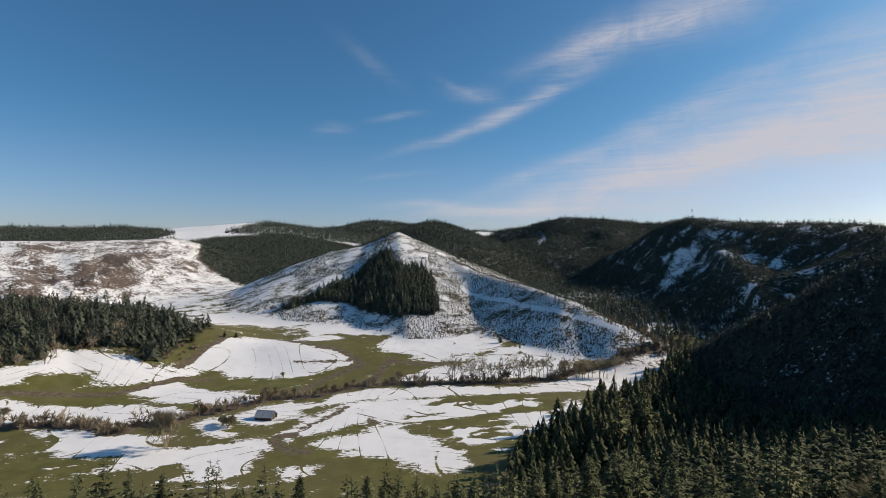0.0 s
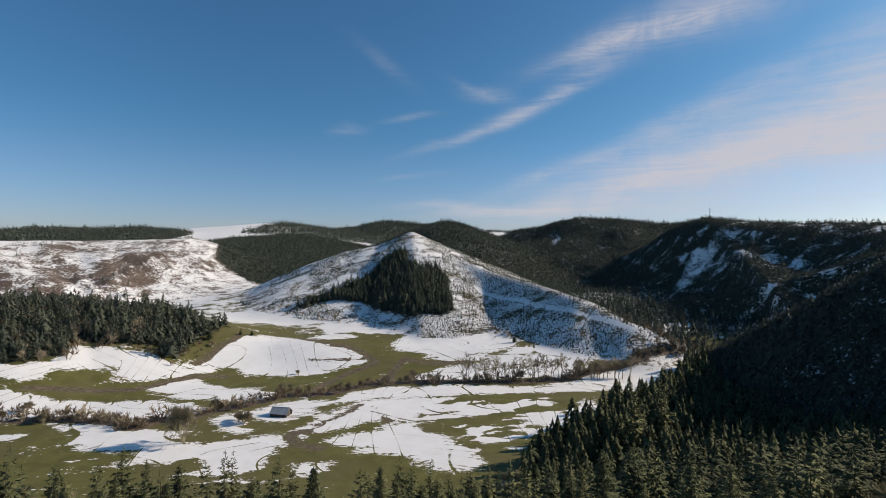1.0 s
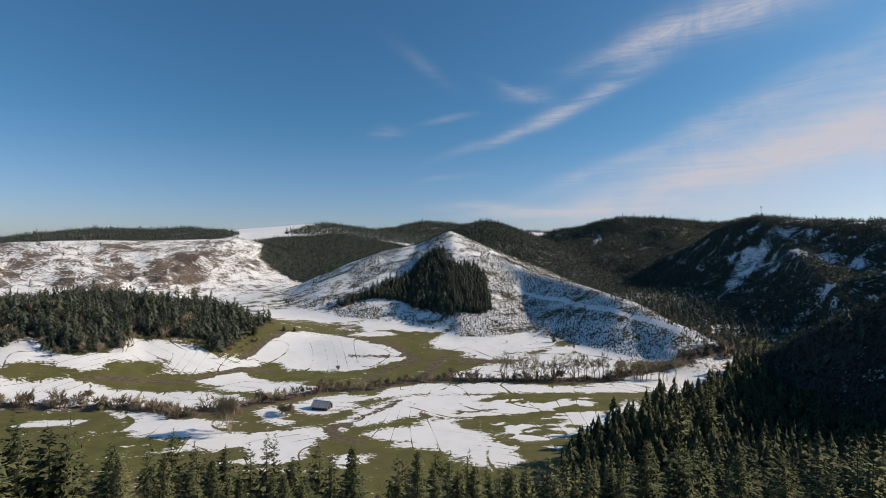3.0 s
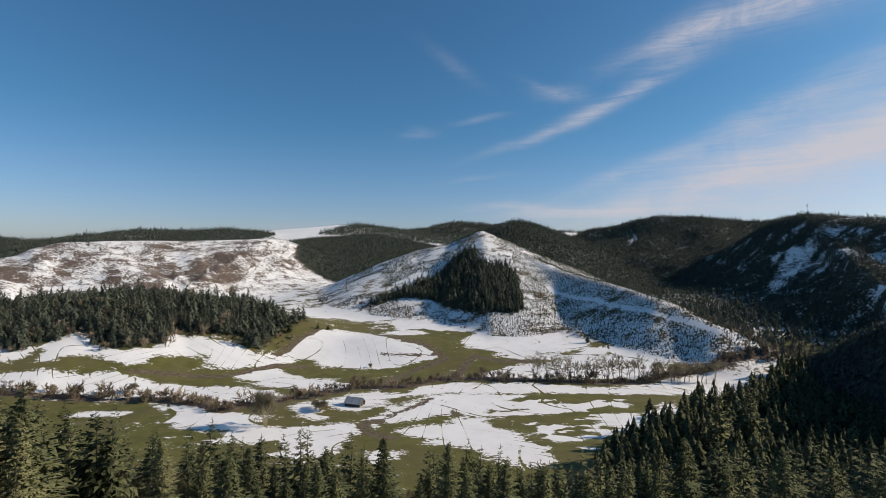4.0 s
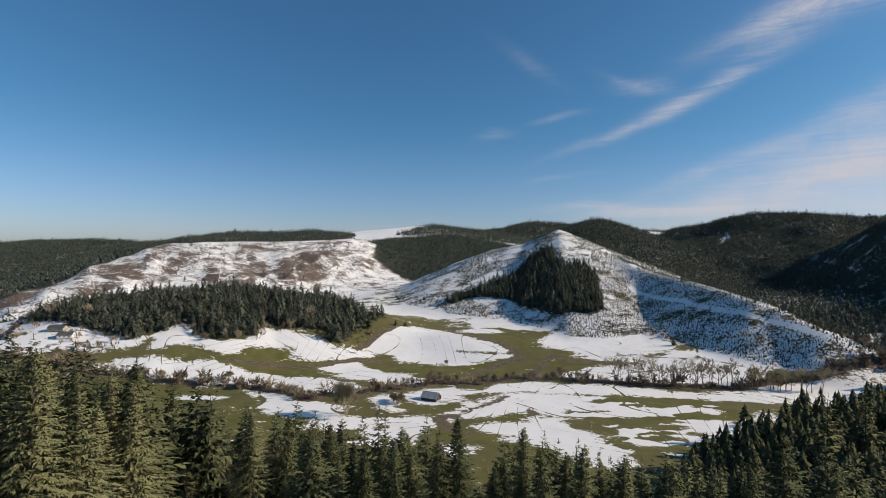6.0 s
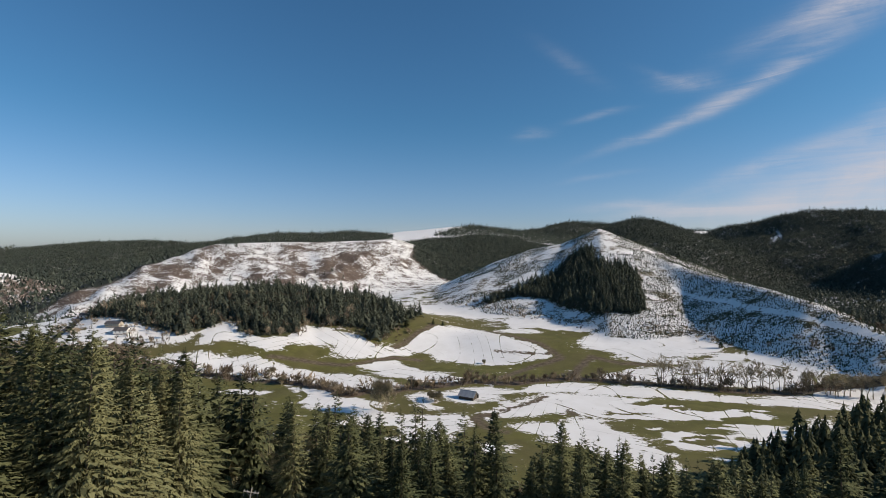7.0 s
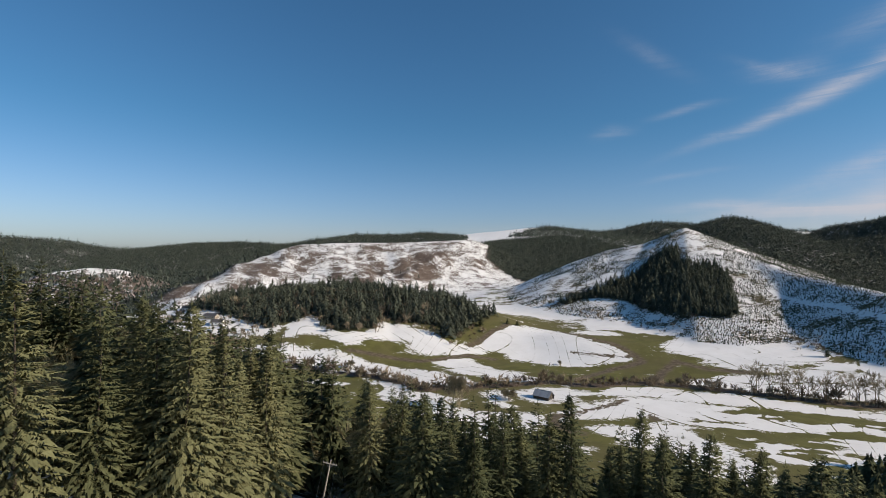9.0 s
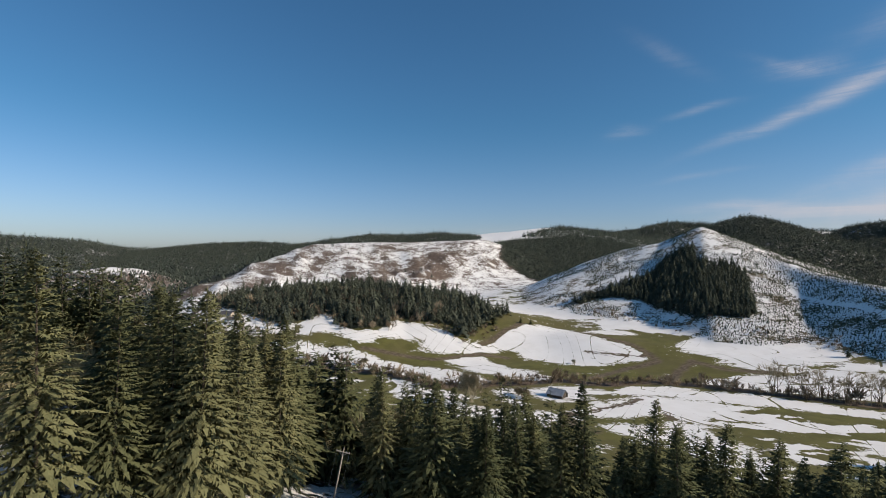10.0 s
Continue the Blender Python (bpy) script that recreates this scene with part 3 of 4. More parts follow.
bands2 = calc("ABSOLUTE", calc("SUBTRACT", calc("FRACT", calc("MULTIPLY", cross, 15.0)), 0.5))
ruts = calc("ADD", calc("MULTIPLY", ramp(bands, 0.05, 0.015), ramp(n_big, 0.40, 0.56)), calc("MULTIPLY", ramp(bands2, 0.035, 0.01), ramp(n_big, 0.58, 0.44)))
ruts = calc("MULTIPLY", ruts, a_rut)
level = calc("SUBTRACT", level, calc("MULTIPLY", ruts, 0.34))
level = calc("ADD", level, calc("MULTIPLY", a_speck, calc("MULTIPLY", calc("SUBTRACT", noisy(scaled(here, (0.7, 1, 1)), 0.42, 6, 0.75, 0.5), 0.53), 1.5)))
white = calc("MULTIPLY", ramp(level, 0.47, 0.545), calc("SUBTRACT", 1.0, calc("MULTIPLY", calc("MULTIPLY", ruts, ramp(n_mid, 0.38, 0.6)), 0.22)))
snowy = mix(calc("MULTIPLY", ramp(n_mid, 0.35, 0.7), 0.5), (0.845, 0.825, 0.80, 1), (0.75, 0.725, 0.69, 1))
put(mix(white, bare, snowy), pr.inputs["Base Color"])
pr.inputs["Roughness"].default_value = 0.85
bmp = add("ShaderNodeBump")
bmp.inputs["Strength"].default_value, bmp.inputs["Distance"].default_value = 0.6, 0.5
put(calc("ADD", calc("MULTIPLY", n_fine, 0.6), calc("MULTIPLY", white, 0.4)), bmp.inputs["Height"])
put(bmp.outputs[0], pr.inputs["Normal"])
ground_mesh = mesh_of("ground", np.stack([GX, GY, GZ], -1).reshape(-1, 3), quads, gm, True, snow=SNOW, brown=BROWN, floor=FLOOR, rut=RUT, speck=SPECK)
tagged(new("ground", ground_mesh), "valley meadows and hillsides with melting snow over green grass", "ground", kind="structure")

# ---- trees ----
def conifer_crown(seed, h, r, whorls, arms, sprays, low=0.10, broad=1.45):
    """The needles of a fir: whorls of drooping arms, each with sprays on both sides. Arrays of corners and triangles."""
    rng = np.random.default_rng(seed)
    verts, tris = [], []
    lean = rng.uniform(-0.015, 0.015, 2) * h
    for w in range(whorls):
        f = (w + rng.uniform(0.1, 0.9)) / whorls
        zc = h * (low + (0.985 - low) * f)
        length = r * (1 - f) ** 0.8 * min(1, (f + 0.12) / 0.22) * rng.uniform(0.8, 1.12) + 0.018 * h * (1 - f * 0.6)
        count = max(3, int(round(arms * (1 - 0.45 * f))))
        turn = rng.uniform(0, 6.28)
        for k in range(count):
            a = turn + 6.2832 * k / count + rng.uniform(-0.25, 0.25)
            d = np.array([math.cos(a), math.sin(a), 0])
            side = np.array([-d[1], d[0], 0])
            L = length * rng.uniform(0.7, 1.15)
            base = np.array([lean[0] * f, lean[1] * f, zc + rng.uniform(-0.02, 0.02) * h])
            lift, drop = rng.uniform(0.05, 0.3) + 0.3 * f, rng.uniform(0.25, 0.5) * (1 - 0.6 * f)
            spine = lambda s: base + d * L * s + np.array([0, 0, L * (lift * s - drop * s * s)])
            n_sprays = sprays if sprays < 8 else max(4, int(sprays * L / r))       # close by, sprays of one size
            for j in range(n_sprays):
                s = 0.10 + 0.88 * (j + rng.uniform(0.2, 0.8)) / n_sprays
                p, q = spine(max(0.0, s - 0.55 / n_sprays)), spine(min(1.0, s + 0.5 / n_sprays))
                w_ = (L if sprays < 8 else r) * (broad / (sprays + 0.5)) * (1.2 - s) * rng.uniform(0.35, 1.6) + 0.10
                for sg in (-1, 1):
                    tip = spine(min(1.04, s + 0.85 / n_sprays)) + side * sg * w_ + np.array([0, 0, -w_ * rng.uniform(0.2, 1.1)])
                    n = len(verts)
                    verts += [p, q, tip]
                    tris.append((n, n + 1, n + 2) if sg > 0 else (n, n + 2, n + 1))
            n = len(verts)
            verts += [spine(0.8) + side * L * 0.07, spine(0.8) - side * L * 0.07, spine(1.08)]
            tris.append((n, n + 1, n + 2))
    # the top shoot
    n = len(verts)
    verts += [np.array([lean[0] + 0.10, lean[1], h * 0.95]), np.array([lean[0] - 0.06, lean[1] + 0.09, h * 0.95]), np.array([lean[0], lean[1], h * 1.01])]
    tris.append((n, n + 1, n + 2))
    return np.array(verts), np.array(tris)


def outward(v, h, seed=3, lift=0.16, ragged=0.24):
    """Normals that point away from a crown's axis, so that it is lit as a body."""
    n = np.column_stack([v[:, :2], np.full(len(v), 0.0)])
    n /= np.linalg.norm(n, axis=1, keepdims=True) + 0.3
    n[:, 2] = lift + 0.4 * (v[:, 2] / h - 0.4)
    rough = np.random.default_rng(seed).normal(0, ragged, (len(v) // 3 + 1, 3))    # each spray lies a little differently
    n = n + np.repeat(rough, 3, 0)[:len(v)]
    return n / np.linalg.norm(n, axis=1, keepdims=True)


def jagged_cone(seed, h, r, tiers, sides):
    """A far fir: overlapping ragged skirts."""
    rng = np.random.default_rng(seed)
    verts, tris = [], []
    for t in range(tiers):
        lo, hi = 0.06 + 0.90 * t / tiers, min(1.0, 0.06 + 0.90 * (t + 1.75) / tiers)
        rad = r * (1 - t / tiers) ** 0.65
        n = len(verts)
        verts.append((rng.uniform(-0.06, 0.06) * r, rng.uniform(-0.06, 0.06) * r, hi * h))
        turn = rng.uniform(0, 6.28)
        for k in range(sides):
            a = turn + 6.2832 * k / sides
            q = rad * (rng.uniform(0.55, 0.8) if k % 2 else rng.uniform(0.9, 1.2))
            verts.append((q * math.cos(a), q * math.sin(a), (lo + rng.uniform(-0.03, 0.03)) * h))
        tris += [(n, n + 1 + k, n + 1 + (k + 1) % sides) for k in range(sides)]
    return np.array(verts, float), np.array(tris)


def tuft(seed, h, r, n):
    """A far fir as loose drooping sprays with gaps between them; n: how many sprays."""
    rng = np.random.default_rng(seed)
    verts, tris = [(-0.10 * r, 0.05 * r, 0.78 * h), (0.12 * r, -0.04 * r, 0.78 * h), (0, 0, h)], [(0, 1, 2)]
    for i in range(n):
        f = (i + rng.random()) / n
        rad = r * (1 - f) ** 0.75
        size = (0.62 if n > 12 else 0.95) * rad + 0.035 * h
        a = i * 2.4 + rng.uniform(-0.6, 0.6)
        c, q, z = math.cos(a), math.sin(a), h * (0.07 + 0.86 * f)
        near, far = rad * rng.uniform(0.05, 0.45), rad * rng.uniform(0.6, 1.3)
        turn = rng.uniform(-0.35, 0.35) * size
        k = len(verts)
        verts += [(c * near, q * near, z + size * rng.uniform(0.5, 0.9)), (c * far - q * (size * 0.45 + turn), q * far + c * (size * 0.45 + turn), z - size * rng.uniform(0.1, 0.6)),
                  (c * far + q * (size * 0.45 - turn), q * far - c * (size * 0.45 - turn), z - size * rng.uniform(0.1, 0.6))]
        tris.append((k, k + 2, k + 1))
    return np.array(verts, float), np.array(tris)


def bare_branches(seed, h, spread, depth, forks, thick, stems=1, twigs=3, wide=0.03):
    """A leafless tree: tapered three-sided limbs that fork, with thin twigs at the ends."""
    rng = np.random.default_rng(seed)
    verts, tris = [], []

    def limb(p, d, length, rad, level):
        q = p + d * length
        a = np.cross(d, (0.3, 0.8, 0.5))
        a /= np.linalg.norm(a) + 1e-9
        b = np.cross(d, a)
        n = len(verts)
        for c, r_ in ((p, rad), (q, rad * 0.55)):
            for k in range(3):
                t = 2.0944 * k
                verts.append(c + r_ * (math.cos(t) * a + math.sin(t) * b))
        for k in range(3):
            i, j = n + k, n + (k + 1) % 3
            tris.extend([(i, j, j + 3), (i, j + 3, i + 3)])
        if level == 0:
            for _ in range(twigs):
                e = d + rng.normal(0, 0.55, 3)
                e = e / np.linalg.norm(e) * length * rng.uniform(0.6, 1.1)
                s = p + d * length * rng.uniform(0.2, 1.0)
                n = len(verts)
                verts.extend([s + a * max(rad * 0.7, wide), s - a * max(rad * 0.7, wide), s + e])
                tris.append((n, n + 1, n + 2))
            return
        for k in range(forks):
            e = d + rng.normal(0, spread, 3) + np.array([0, 0, 0.12])
            e /= np.linalg.norm(e)
            limb(p + d * length * rng.uniform(0.55, 1.0), e, length * rng.uniform(0.6, 0.85), rad * 0.55, level - 1)

    for _ in range(stems):
        d = np.array([0, 0, 1.0]) + rng.normal(0, 0.06 if stems == 1 else 0.42, 3) * (1, 1, 0.1)
        limb(rng.normal(0, 0.01 if stems == 1 else 0.5, 3) * (1, 1, 0), d / np.linalg.norm(d), h * (0.34 if stems == 1 else 0.4) * rng.uniform(0.85, 1.1), thick, depth)
    return np.array(verts), np.array(tris)


def joined(kinds, places, rng, body=False):
    """Many copies of a few kinds in one set of arrays; places: x, y, z, height, width scale. Gives corners, triangles and a tone for each tree."""
    vs, ts, tones, ns, n = [], [], [], [], 0
    turned = [outward(v, v[:, 2].max(), 3, 0.45) for v, t in kinds] if body else None
    for x, y, z, sh, sw in places:
        i = rng.integers(len(kinds))
        v, t = kinds[i]
        a = rng.uniform(0, 6.28)
        c, s = math.cos(a), math.sin(a)
        w = np.empty_like(v)
        w[:, 0], w[:, 1], w[:, 2] = (v[:, 0] * c - v[:, 1] * s) * sw + x, (v[:, 0] * s + v[:, 1] * c) * sw + y, v[:, 2] * sh + z
        vs.append(w)
        if body:
            o = turned[i]
            ns.append(np.column_stack([o[:, 0] * c - o[:, 1] * s, o[:, 0] * s + o[:, 1] * c, o[:, 2]]))
        ts.append(t + n)
        tones.append(np.full(len(v), rng.random()))
        n += len(v)
    out = np.concatenate(vs), np.concatenate(ts), np.concatenate(tones)
    return (*out, np.concatenate(ns)) if body else out


def scatter(x0, x1, y0, y1, gap, rng, keep):
    """Places on a jittered grid for which keep(x, y, z, owner) holds, as arrays x, y, z."""
    gx_, gy_ = np.meshgrid(np.arange(x0, x1, gap), np.arange(y0, y1, gap))
    x = (gx_ + rng.uniform(-0.48, 0.48, gx_.shape) * gap).ravel()
    y = (gy_ + rng.uniform(-0.48, 0.48, gy_.shape) * gap).ravel()
    z, who = land(x, y, True)
    ok = keep(x, y, z, who)
    return x[ok], y[ok], z[ok]


def wood(name, label, kinds, spots, sizes, mat, seed, category="trees", body=False, wide=1.0):
    """A whole wood as one mesh. sizes: least and most height scale; wide: how much broader the crowns are."""
    rng = np.random.default_rng(seed)
    x, y, z = spots
    sh = rng.uniform(*sizes, len(x)) * np.where(rng.random(len(x)) > 0.88, 1.5, 1.0)
    rows = zip(x, y, z - 0.3, sh, wide * sh * rng.uniform(0.85, 1.15, len(x)))
    v, t, tone, *nrm = joined(kinds, rows, rng, body)
    return tagged(new(name, mesh_of(name, v, t, mat, normals=nrm[0] if body else None, tone=tone)), label, category, kind="stuff")


rng = np.random.default_rng(5)
FAR_KINDS = [tuft(s, 20, 5.4 + 0.6 * (s % 3), 6) for s in range(8)]
MID_KINDS = [tuft(20 + s, 20, 5.0 + 0.5 * (s % 3), 34) for s in range(8)]
TUFT_KINDS = [tuft(80 + s, 20, 5.0 + 0.4 * (s % 3), 12) for s in range(6)]
SMALL_KINDS = [jagged_cone(40 + s, 2.2, 0.75, 1, 5) for s in range(4)]
SPRIG_KINDS = [tuft(70 + s, 20, 4.3 + 0.4 * (s % 3), 90) for s in range(6)]
CLOSE_KINDS = [conifer_crown(60 + s, 22, 4.6, 14, 6, 3) for s in range(5)]


def hill(n, gap_noise=0.0, seed=300):
    """Ground of one ridge, less the bare gaps in its wood."""
    def keep(x, y, z, who):
        ok = (who == n) & (rough2(x, y, 60, seed, 3) > gap_noise)
        if n in (4, 5):
            ok &= (x < 285) | (bald(x, y) < 0.60) | (lattice(np.floor(x), np.floor(y), 8) > 0.85)
        for g in GAPS:
            ok &= (inside(x, y, g) + 16 * (rough2(x, y, 24, 410, 3) - 0.5) < -1) | (lattice(np.floor(x), np.floor(y), 7) > 0.86)
        return ok
    return keep


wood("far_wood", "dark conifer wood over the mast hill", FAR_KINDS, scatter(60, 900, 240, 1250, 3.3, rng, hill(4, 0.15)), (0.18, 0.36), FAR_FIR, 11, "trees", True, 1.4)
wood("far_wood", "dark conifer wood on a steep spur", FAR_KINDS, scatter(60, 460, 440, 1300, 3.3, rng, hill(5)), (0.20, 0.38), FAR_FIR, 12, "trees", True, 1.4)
# Bluer far needles on a near spur, to lift its shaded tone.
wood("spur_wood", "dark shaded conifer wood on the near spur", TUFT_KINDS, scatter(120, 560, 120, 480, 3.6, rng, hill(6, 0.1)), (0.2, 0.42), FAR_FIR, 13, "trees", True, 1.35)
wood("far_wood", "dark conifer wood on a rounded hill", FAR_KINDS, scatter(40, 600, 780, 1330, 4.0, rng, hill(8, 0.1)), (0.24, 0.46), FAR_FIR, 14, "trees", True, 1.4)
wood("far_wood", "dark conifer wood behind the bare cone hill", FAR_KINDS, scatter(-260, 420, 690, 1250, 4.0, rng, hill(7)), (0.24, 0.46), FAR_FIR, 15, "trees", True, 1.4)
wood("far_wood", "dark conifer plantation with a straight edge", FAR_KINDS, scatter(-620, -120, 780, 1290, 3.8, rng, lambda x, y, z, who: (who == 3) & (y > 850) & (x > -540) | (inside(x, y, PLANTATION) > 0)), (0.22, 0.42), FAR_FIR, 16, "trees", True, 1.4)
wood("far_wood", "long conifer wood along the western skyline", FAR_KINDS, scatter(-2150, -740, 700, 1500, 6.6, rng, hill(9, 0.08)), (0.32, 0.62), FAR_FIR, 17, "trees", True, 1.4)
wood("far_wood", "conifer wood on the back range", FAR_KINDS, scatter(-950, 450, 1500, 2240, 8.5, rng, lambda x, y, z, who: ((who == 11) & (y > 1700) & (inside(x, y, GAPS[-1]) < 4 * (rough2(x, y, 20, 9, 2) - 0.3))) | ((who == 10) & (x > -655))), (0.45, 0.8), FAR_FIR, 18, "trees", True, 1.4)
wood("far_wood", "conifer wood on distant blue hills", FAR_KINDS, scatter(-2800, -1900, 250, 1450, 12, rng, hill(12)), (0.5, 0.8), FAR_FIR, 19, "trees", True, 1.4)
wood("cone_wood", "dark triangular conifer stand on the snowy cone hill", MID_KINDS,
     scatter(-260, 30, 500, 760, 3.5, rng, lambda x, y, z, who: inside(x, y, CONE_WOOD) > 7 * (rough2(x, y, 18, 415, 3) - 0.35)), (0.30, 0.56), LIT_FIR, 20, "trees", True, 1.2)
wood("knoll_wood", "conifer wood on the low knoll above the meadows", MID_KINDS,
     scatter(-570, -210, 320, 530, 4.6, rng, lambda x, y, z, who: (inside(x, y, KNOLL_WOOD) > 14 * (rough2(x, y, 20, 416, 3) - 0.5)) & (rough2(x, y, 16, 417, 2) > 0.26)), (0.30, 0.78), LIT_FIR, 21, "trees", True, 1.2)
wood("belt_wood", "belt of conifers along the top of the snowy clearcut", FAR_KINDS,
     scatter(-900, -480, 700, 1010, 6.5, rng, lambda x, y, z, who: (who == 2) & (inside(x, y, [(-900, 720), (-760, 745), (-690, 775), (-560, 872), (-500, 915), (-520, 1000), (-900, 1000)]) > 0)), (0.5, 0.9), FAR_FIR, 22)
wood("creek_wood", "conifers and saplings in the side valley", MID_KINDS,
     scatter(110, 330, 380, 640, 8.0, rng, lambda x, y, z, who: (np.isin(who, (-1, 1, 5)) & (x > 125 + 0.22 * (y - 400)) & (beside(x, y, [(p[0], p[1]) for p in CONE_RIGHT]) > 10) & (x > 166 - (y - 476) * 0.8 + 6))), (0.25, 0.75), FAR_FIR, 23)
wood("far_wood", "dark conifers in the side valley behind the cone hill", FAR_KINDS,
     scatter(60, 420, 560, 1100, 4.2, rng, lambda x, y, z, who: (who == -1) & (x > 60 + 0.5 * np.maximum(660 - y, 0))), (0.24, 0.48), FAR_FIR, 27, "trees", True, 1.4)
wood("young_firs", "young firs dusted with snow on the replanted cone hill", SMALL_KINDS,
     scatter(-330, 210, 440, 800, 1.75, rng, lambda x, y, z, who: np.isin(who, (0, 1)) & (inside(x, y, CONE_WOOD) < 0) & (rough2(x, y, 30, 320, 3) > np.where(who == 0, np.where(x > -190, np.where(x > -40, 0.28, 0.50), 0.60), 0.22)) & (beside(x, y, CONE_PATH) > 3)), (0.30, 0.85), YOUNG, 24)
wood("scattered_firs", "lone firs left standing on the snowy clearcut", MID_KINDS,
     scatter(-760, -330, 560, 900, 22, rng, lambda x, y, z, who: np.isin(who, (2, 13)) & (rough2(x, y, 80, 330, 2) > 0.56) & (inside(x, y, PLANTATION) < 0)), (0.2, 0.55), FAR_FIR, 25)
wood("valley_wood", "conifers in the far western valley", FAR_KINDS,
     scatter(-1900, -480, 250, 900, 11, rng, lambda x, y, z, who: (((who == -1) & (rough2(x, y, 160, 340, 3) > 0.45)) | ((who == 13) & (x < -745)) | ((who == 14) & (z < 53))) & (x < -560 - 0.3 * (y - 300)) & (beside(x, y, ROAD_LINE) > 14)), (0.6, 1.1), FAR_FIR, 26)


# the hillside wood below the camera
def near_wood(x, y, z, who):
    edge = np.interp(y, (0, 120, 150, 190, 230, 260, 300, 350, 420), (-40, -10, 8, 23, 33, 44, 82, 134, 190)) + 3 * np.sin(y / 9)
    left = (y < 119 + 7 * np.sin(x / 17) + 0.12 * np.maximum(-x - 60, 0)) & (x < 12)
    right = (x >= edge) & (y < 430) & (x < 330)
    ok = (left | right) & (np.hypot(x, y) > 72) & (y > 18) & np.isin(who, (-2, -1)) & (x > -300)
    ok &= np.hypot(x + 62, y - 64) > 8                      # round the pole and along its wires
    ok &= beside(x, y, ((-20, 18), (-62, 65))) > 6.5
    ok &= beside(x, y, ((-62, 65), (-38, 69))) > 4.5
    ok &= beside(x, y, ((-46, 50), (-63, 68))) > 7.5
    ok &= beside(x, y, ((-80, 30), (-120, 38))) > 10         # snowy clearing
    ok &= np.hypot(x - 128, y - 190) > 12
    ok &= (np.degrees(np.arctan2(-x, y)) < 40) | (lattice(np.floor(x), np.floor(y), 12) > 0.24)      # thinner stand to the west
    return ok


nx_, ny_, nz_ = scatter(-300, 330, 18, 430, 6.6, rng, near_wood)
order = np.argsort(np.hypot(nx_ + 20, ny_ - 20))
nx_, ny_, nz_ = nx_[order], ny_[order], nz_[order]
pick_kind = np.random.default_rng(8).random(len(nx_))


def trunk_mesh(h, r):
    bm = bmesh.new()
    bmesh.ops.create_cone(bm, segments=7, radius1=r, radius2=r * 0.15, depth=h, matrix=Matrix.Translation((0, 0, h / 2 - 0.5)))
    m = bpy.data.meshes.new("trunk")
    bm.to_mesh(m)
    bm.free()
    m.materials.append(BARK)
    return m


def part(name, data, parent, label=""):
    """A mesh under a thing or under a part."""
    ob = new(name, data)
    ob.parent = parent
    if label:
        ob["label"] = label
    return ob


def fir(seed, h, r, whorls, arms, sprays, needles=FIR, label="tall green fir with drooping branches on the hillside"):
    thing = tagged(new("fir_tree"), label, "tree", "firs on the near hillside")
    part("trunk", trunk_mesh(h * 0.9, h * 0.009), thing)
    v, t = conifer_crown(seed, h, r, whorls, arms, sprays, 0.08, 1.45 if sprays < 8 else 1.15)
    part("crown", mesh_of("crown", v, t, needles, normals=outward(v, h, seed, 0.28, 0.30)), thing)
    return thing


def lichen_tree(seed, h):
    thing = tagged(new("leafless_tree"), "leafless broadleaf tree furred with pale lichen", "tree", "leafless trees on the hillside")
    v, t = bare_branches(seed, h, 0.42, 4, 3, 0.15, 3, 14, 0.06)
    part("crown", mesh_of("crown", v, t, LICHEN), thing)
    part("trunk", trunk_mesh(h * 0.4, 0.2), thing)
    return thing


FIRS = [fir(100 + k, 24 + k % 3, 5.2 + 0.4 * (k % 4), 28, 8, 4) for k in range(6)]
NEAR_FIRS = [fir(120 + k, 24 + k % 3, 5.3 + 0.4 * k, 42, 16, 20) for k in range(4)]
OLIVE_FIRS = [fir(130 + k, 24 + k % 3, 5.4 + 0.4 * k, 42, 16, 20, OLIVE_FIR, "tall olive fir hung with pale lichen, lightened as if sunlit, on the hillside") for k in range(3)]
PALE = [lichen_tree(140 + k, 16) for k in range(3)]
for made in FIRS + NEAR_FIRS + OLIVE_FIRS + PALE:
    made.location = (0, -300, 0)
firs_used, pale_used = [], []
rng = np.random.default_rng(17)
rest = []
for x, y, z, k in zip(nx_, ny_, nz_, pick_kind):
    s = rng.choice((0.62, 0.80, 0.90, 0.96, 1.02)) * rng.uniform(0.9, 1.1) * (1 + 0.2 * float(step(x, 50, 90))) * (1 + 0.55 * float(step(np.degrees(np.arctan2(-x, y)), 36, 58)))
    s = min(s, 1.22)
    turn = rng.uniform(0, 360)
    if len(firs_used) < 280 and np.hypot(x + 20, y - 20) < 230:
        # Past about 42 degrees west: firs with sun put into their colour.
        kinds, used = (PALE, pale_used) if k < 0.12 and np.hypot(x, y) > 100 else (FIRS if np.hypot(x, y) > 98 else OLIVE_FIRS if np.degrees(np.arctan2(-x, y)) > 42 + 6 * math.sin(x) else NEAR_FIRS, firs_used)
        src = kinds[rng.integers(len(kinds))]
        m = pose(x, y, z - 0.2, rng.uniform(-2, 2), rng.uniform(-2, 2), turn)
        if src not in used:
            src.matrix_basis = m
            ob = src
            used.append(src)
        else:
            ob = copy_thing(src, m)
            used.append(ob)
        ob.scale = (s * rng.uniform(0.9, 1.15),) * 2 + (s,)
    else:
        rest.append((x, y, z - 0.3, s * 0.95, s * rng.uniform(0.9, 1.15)))
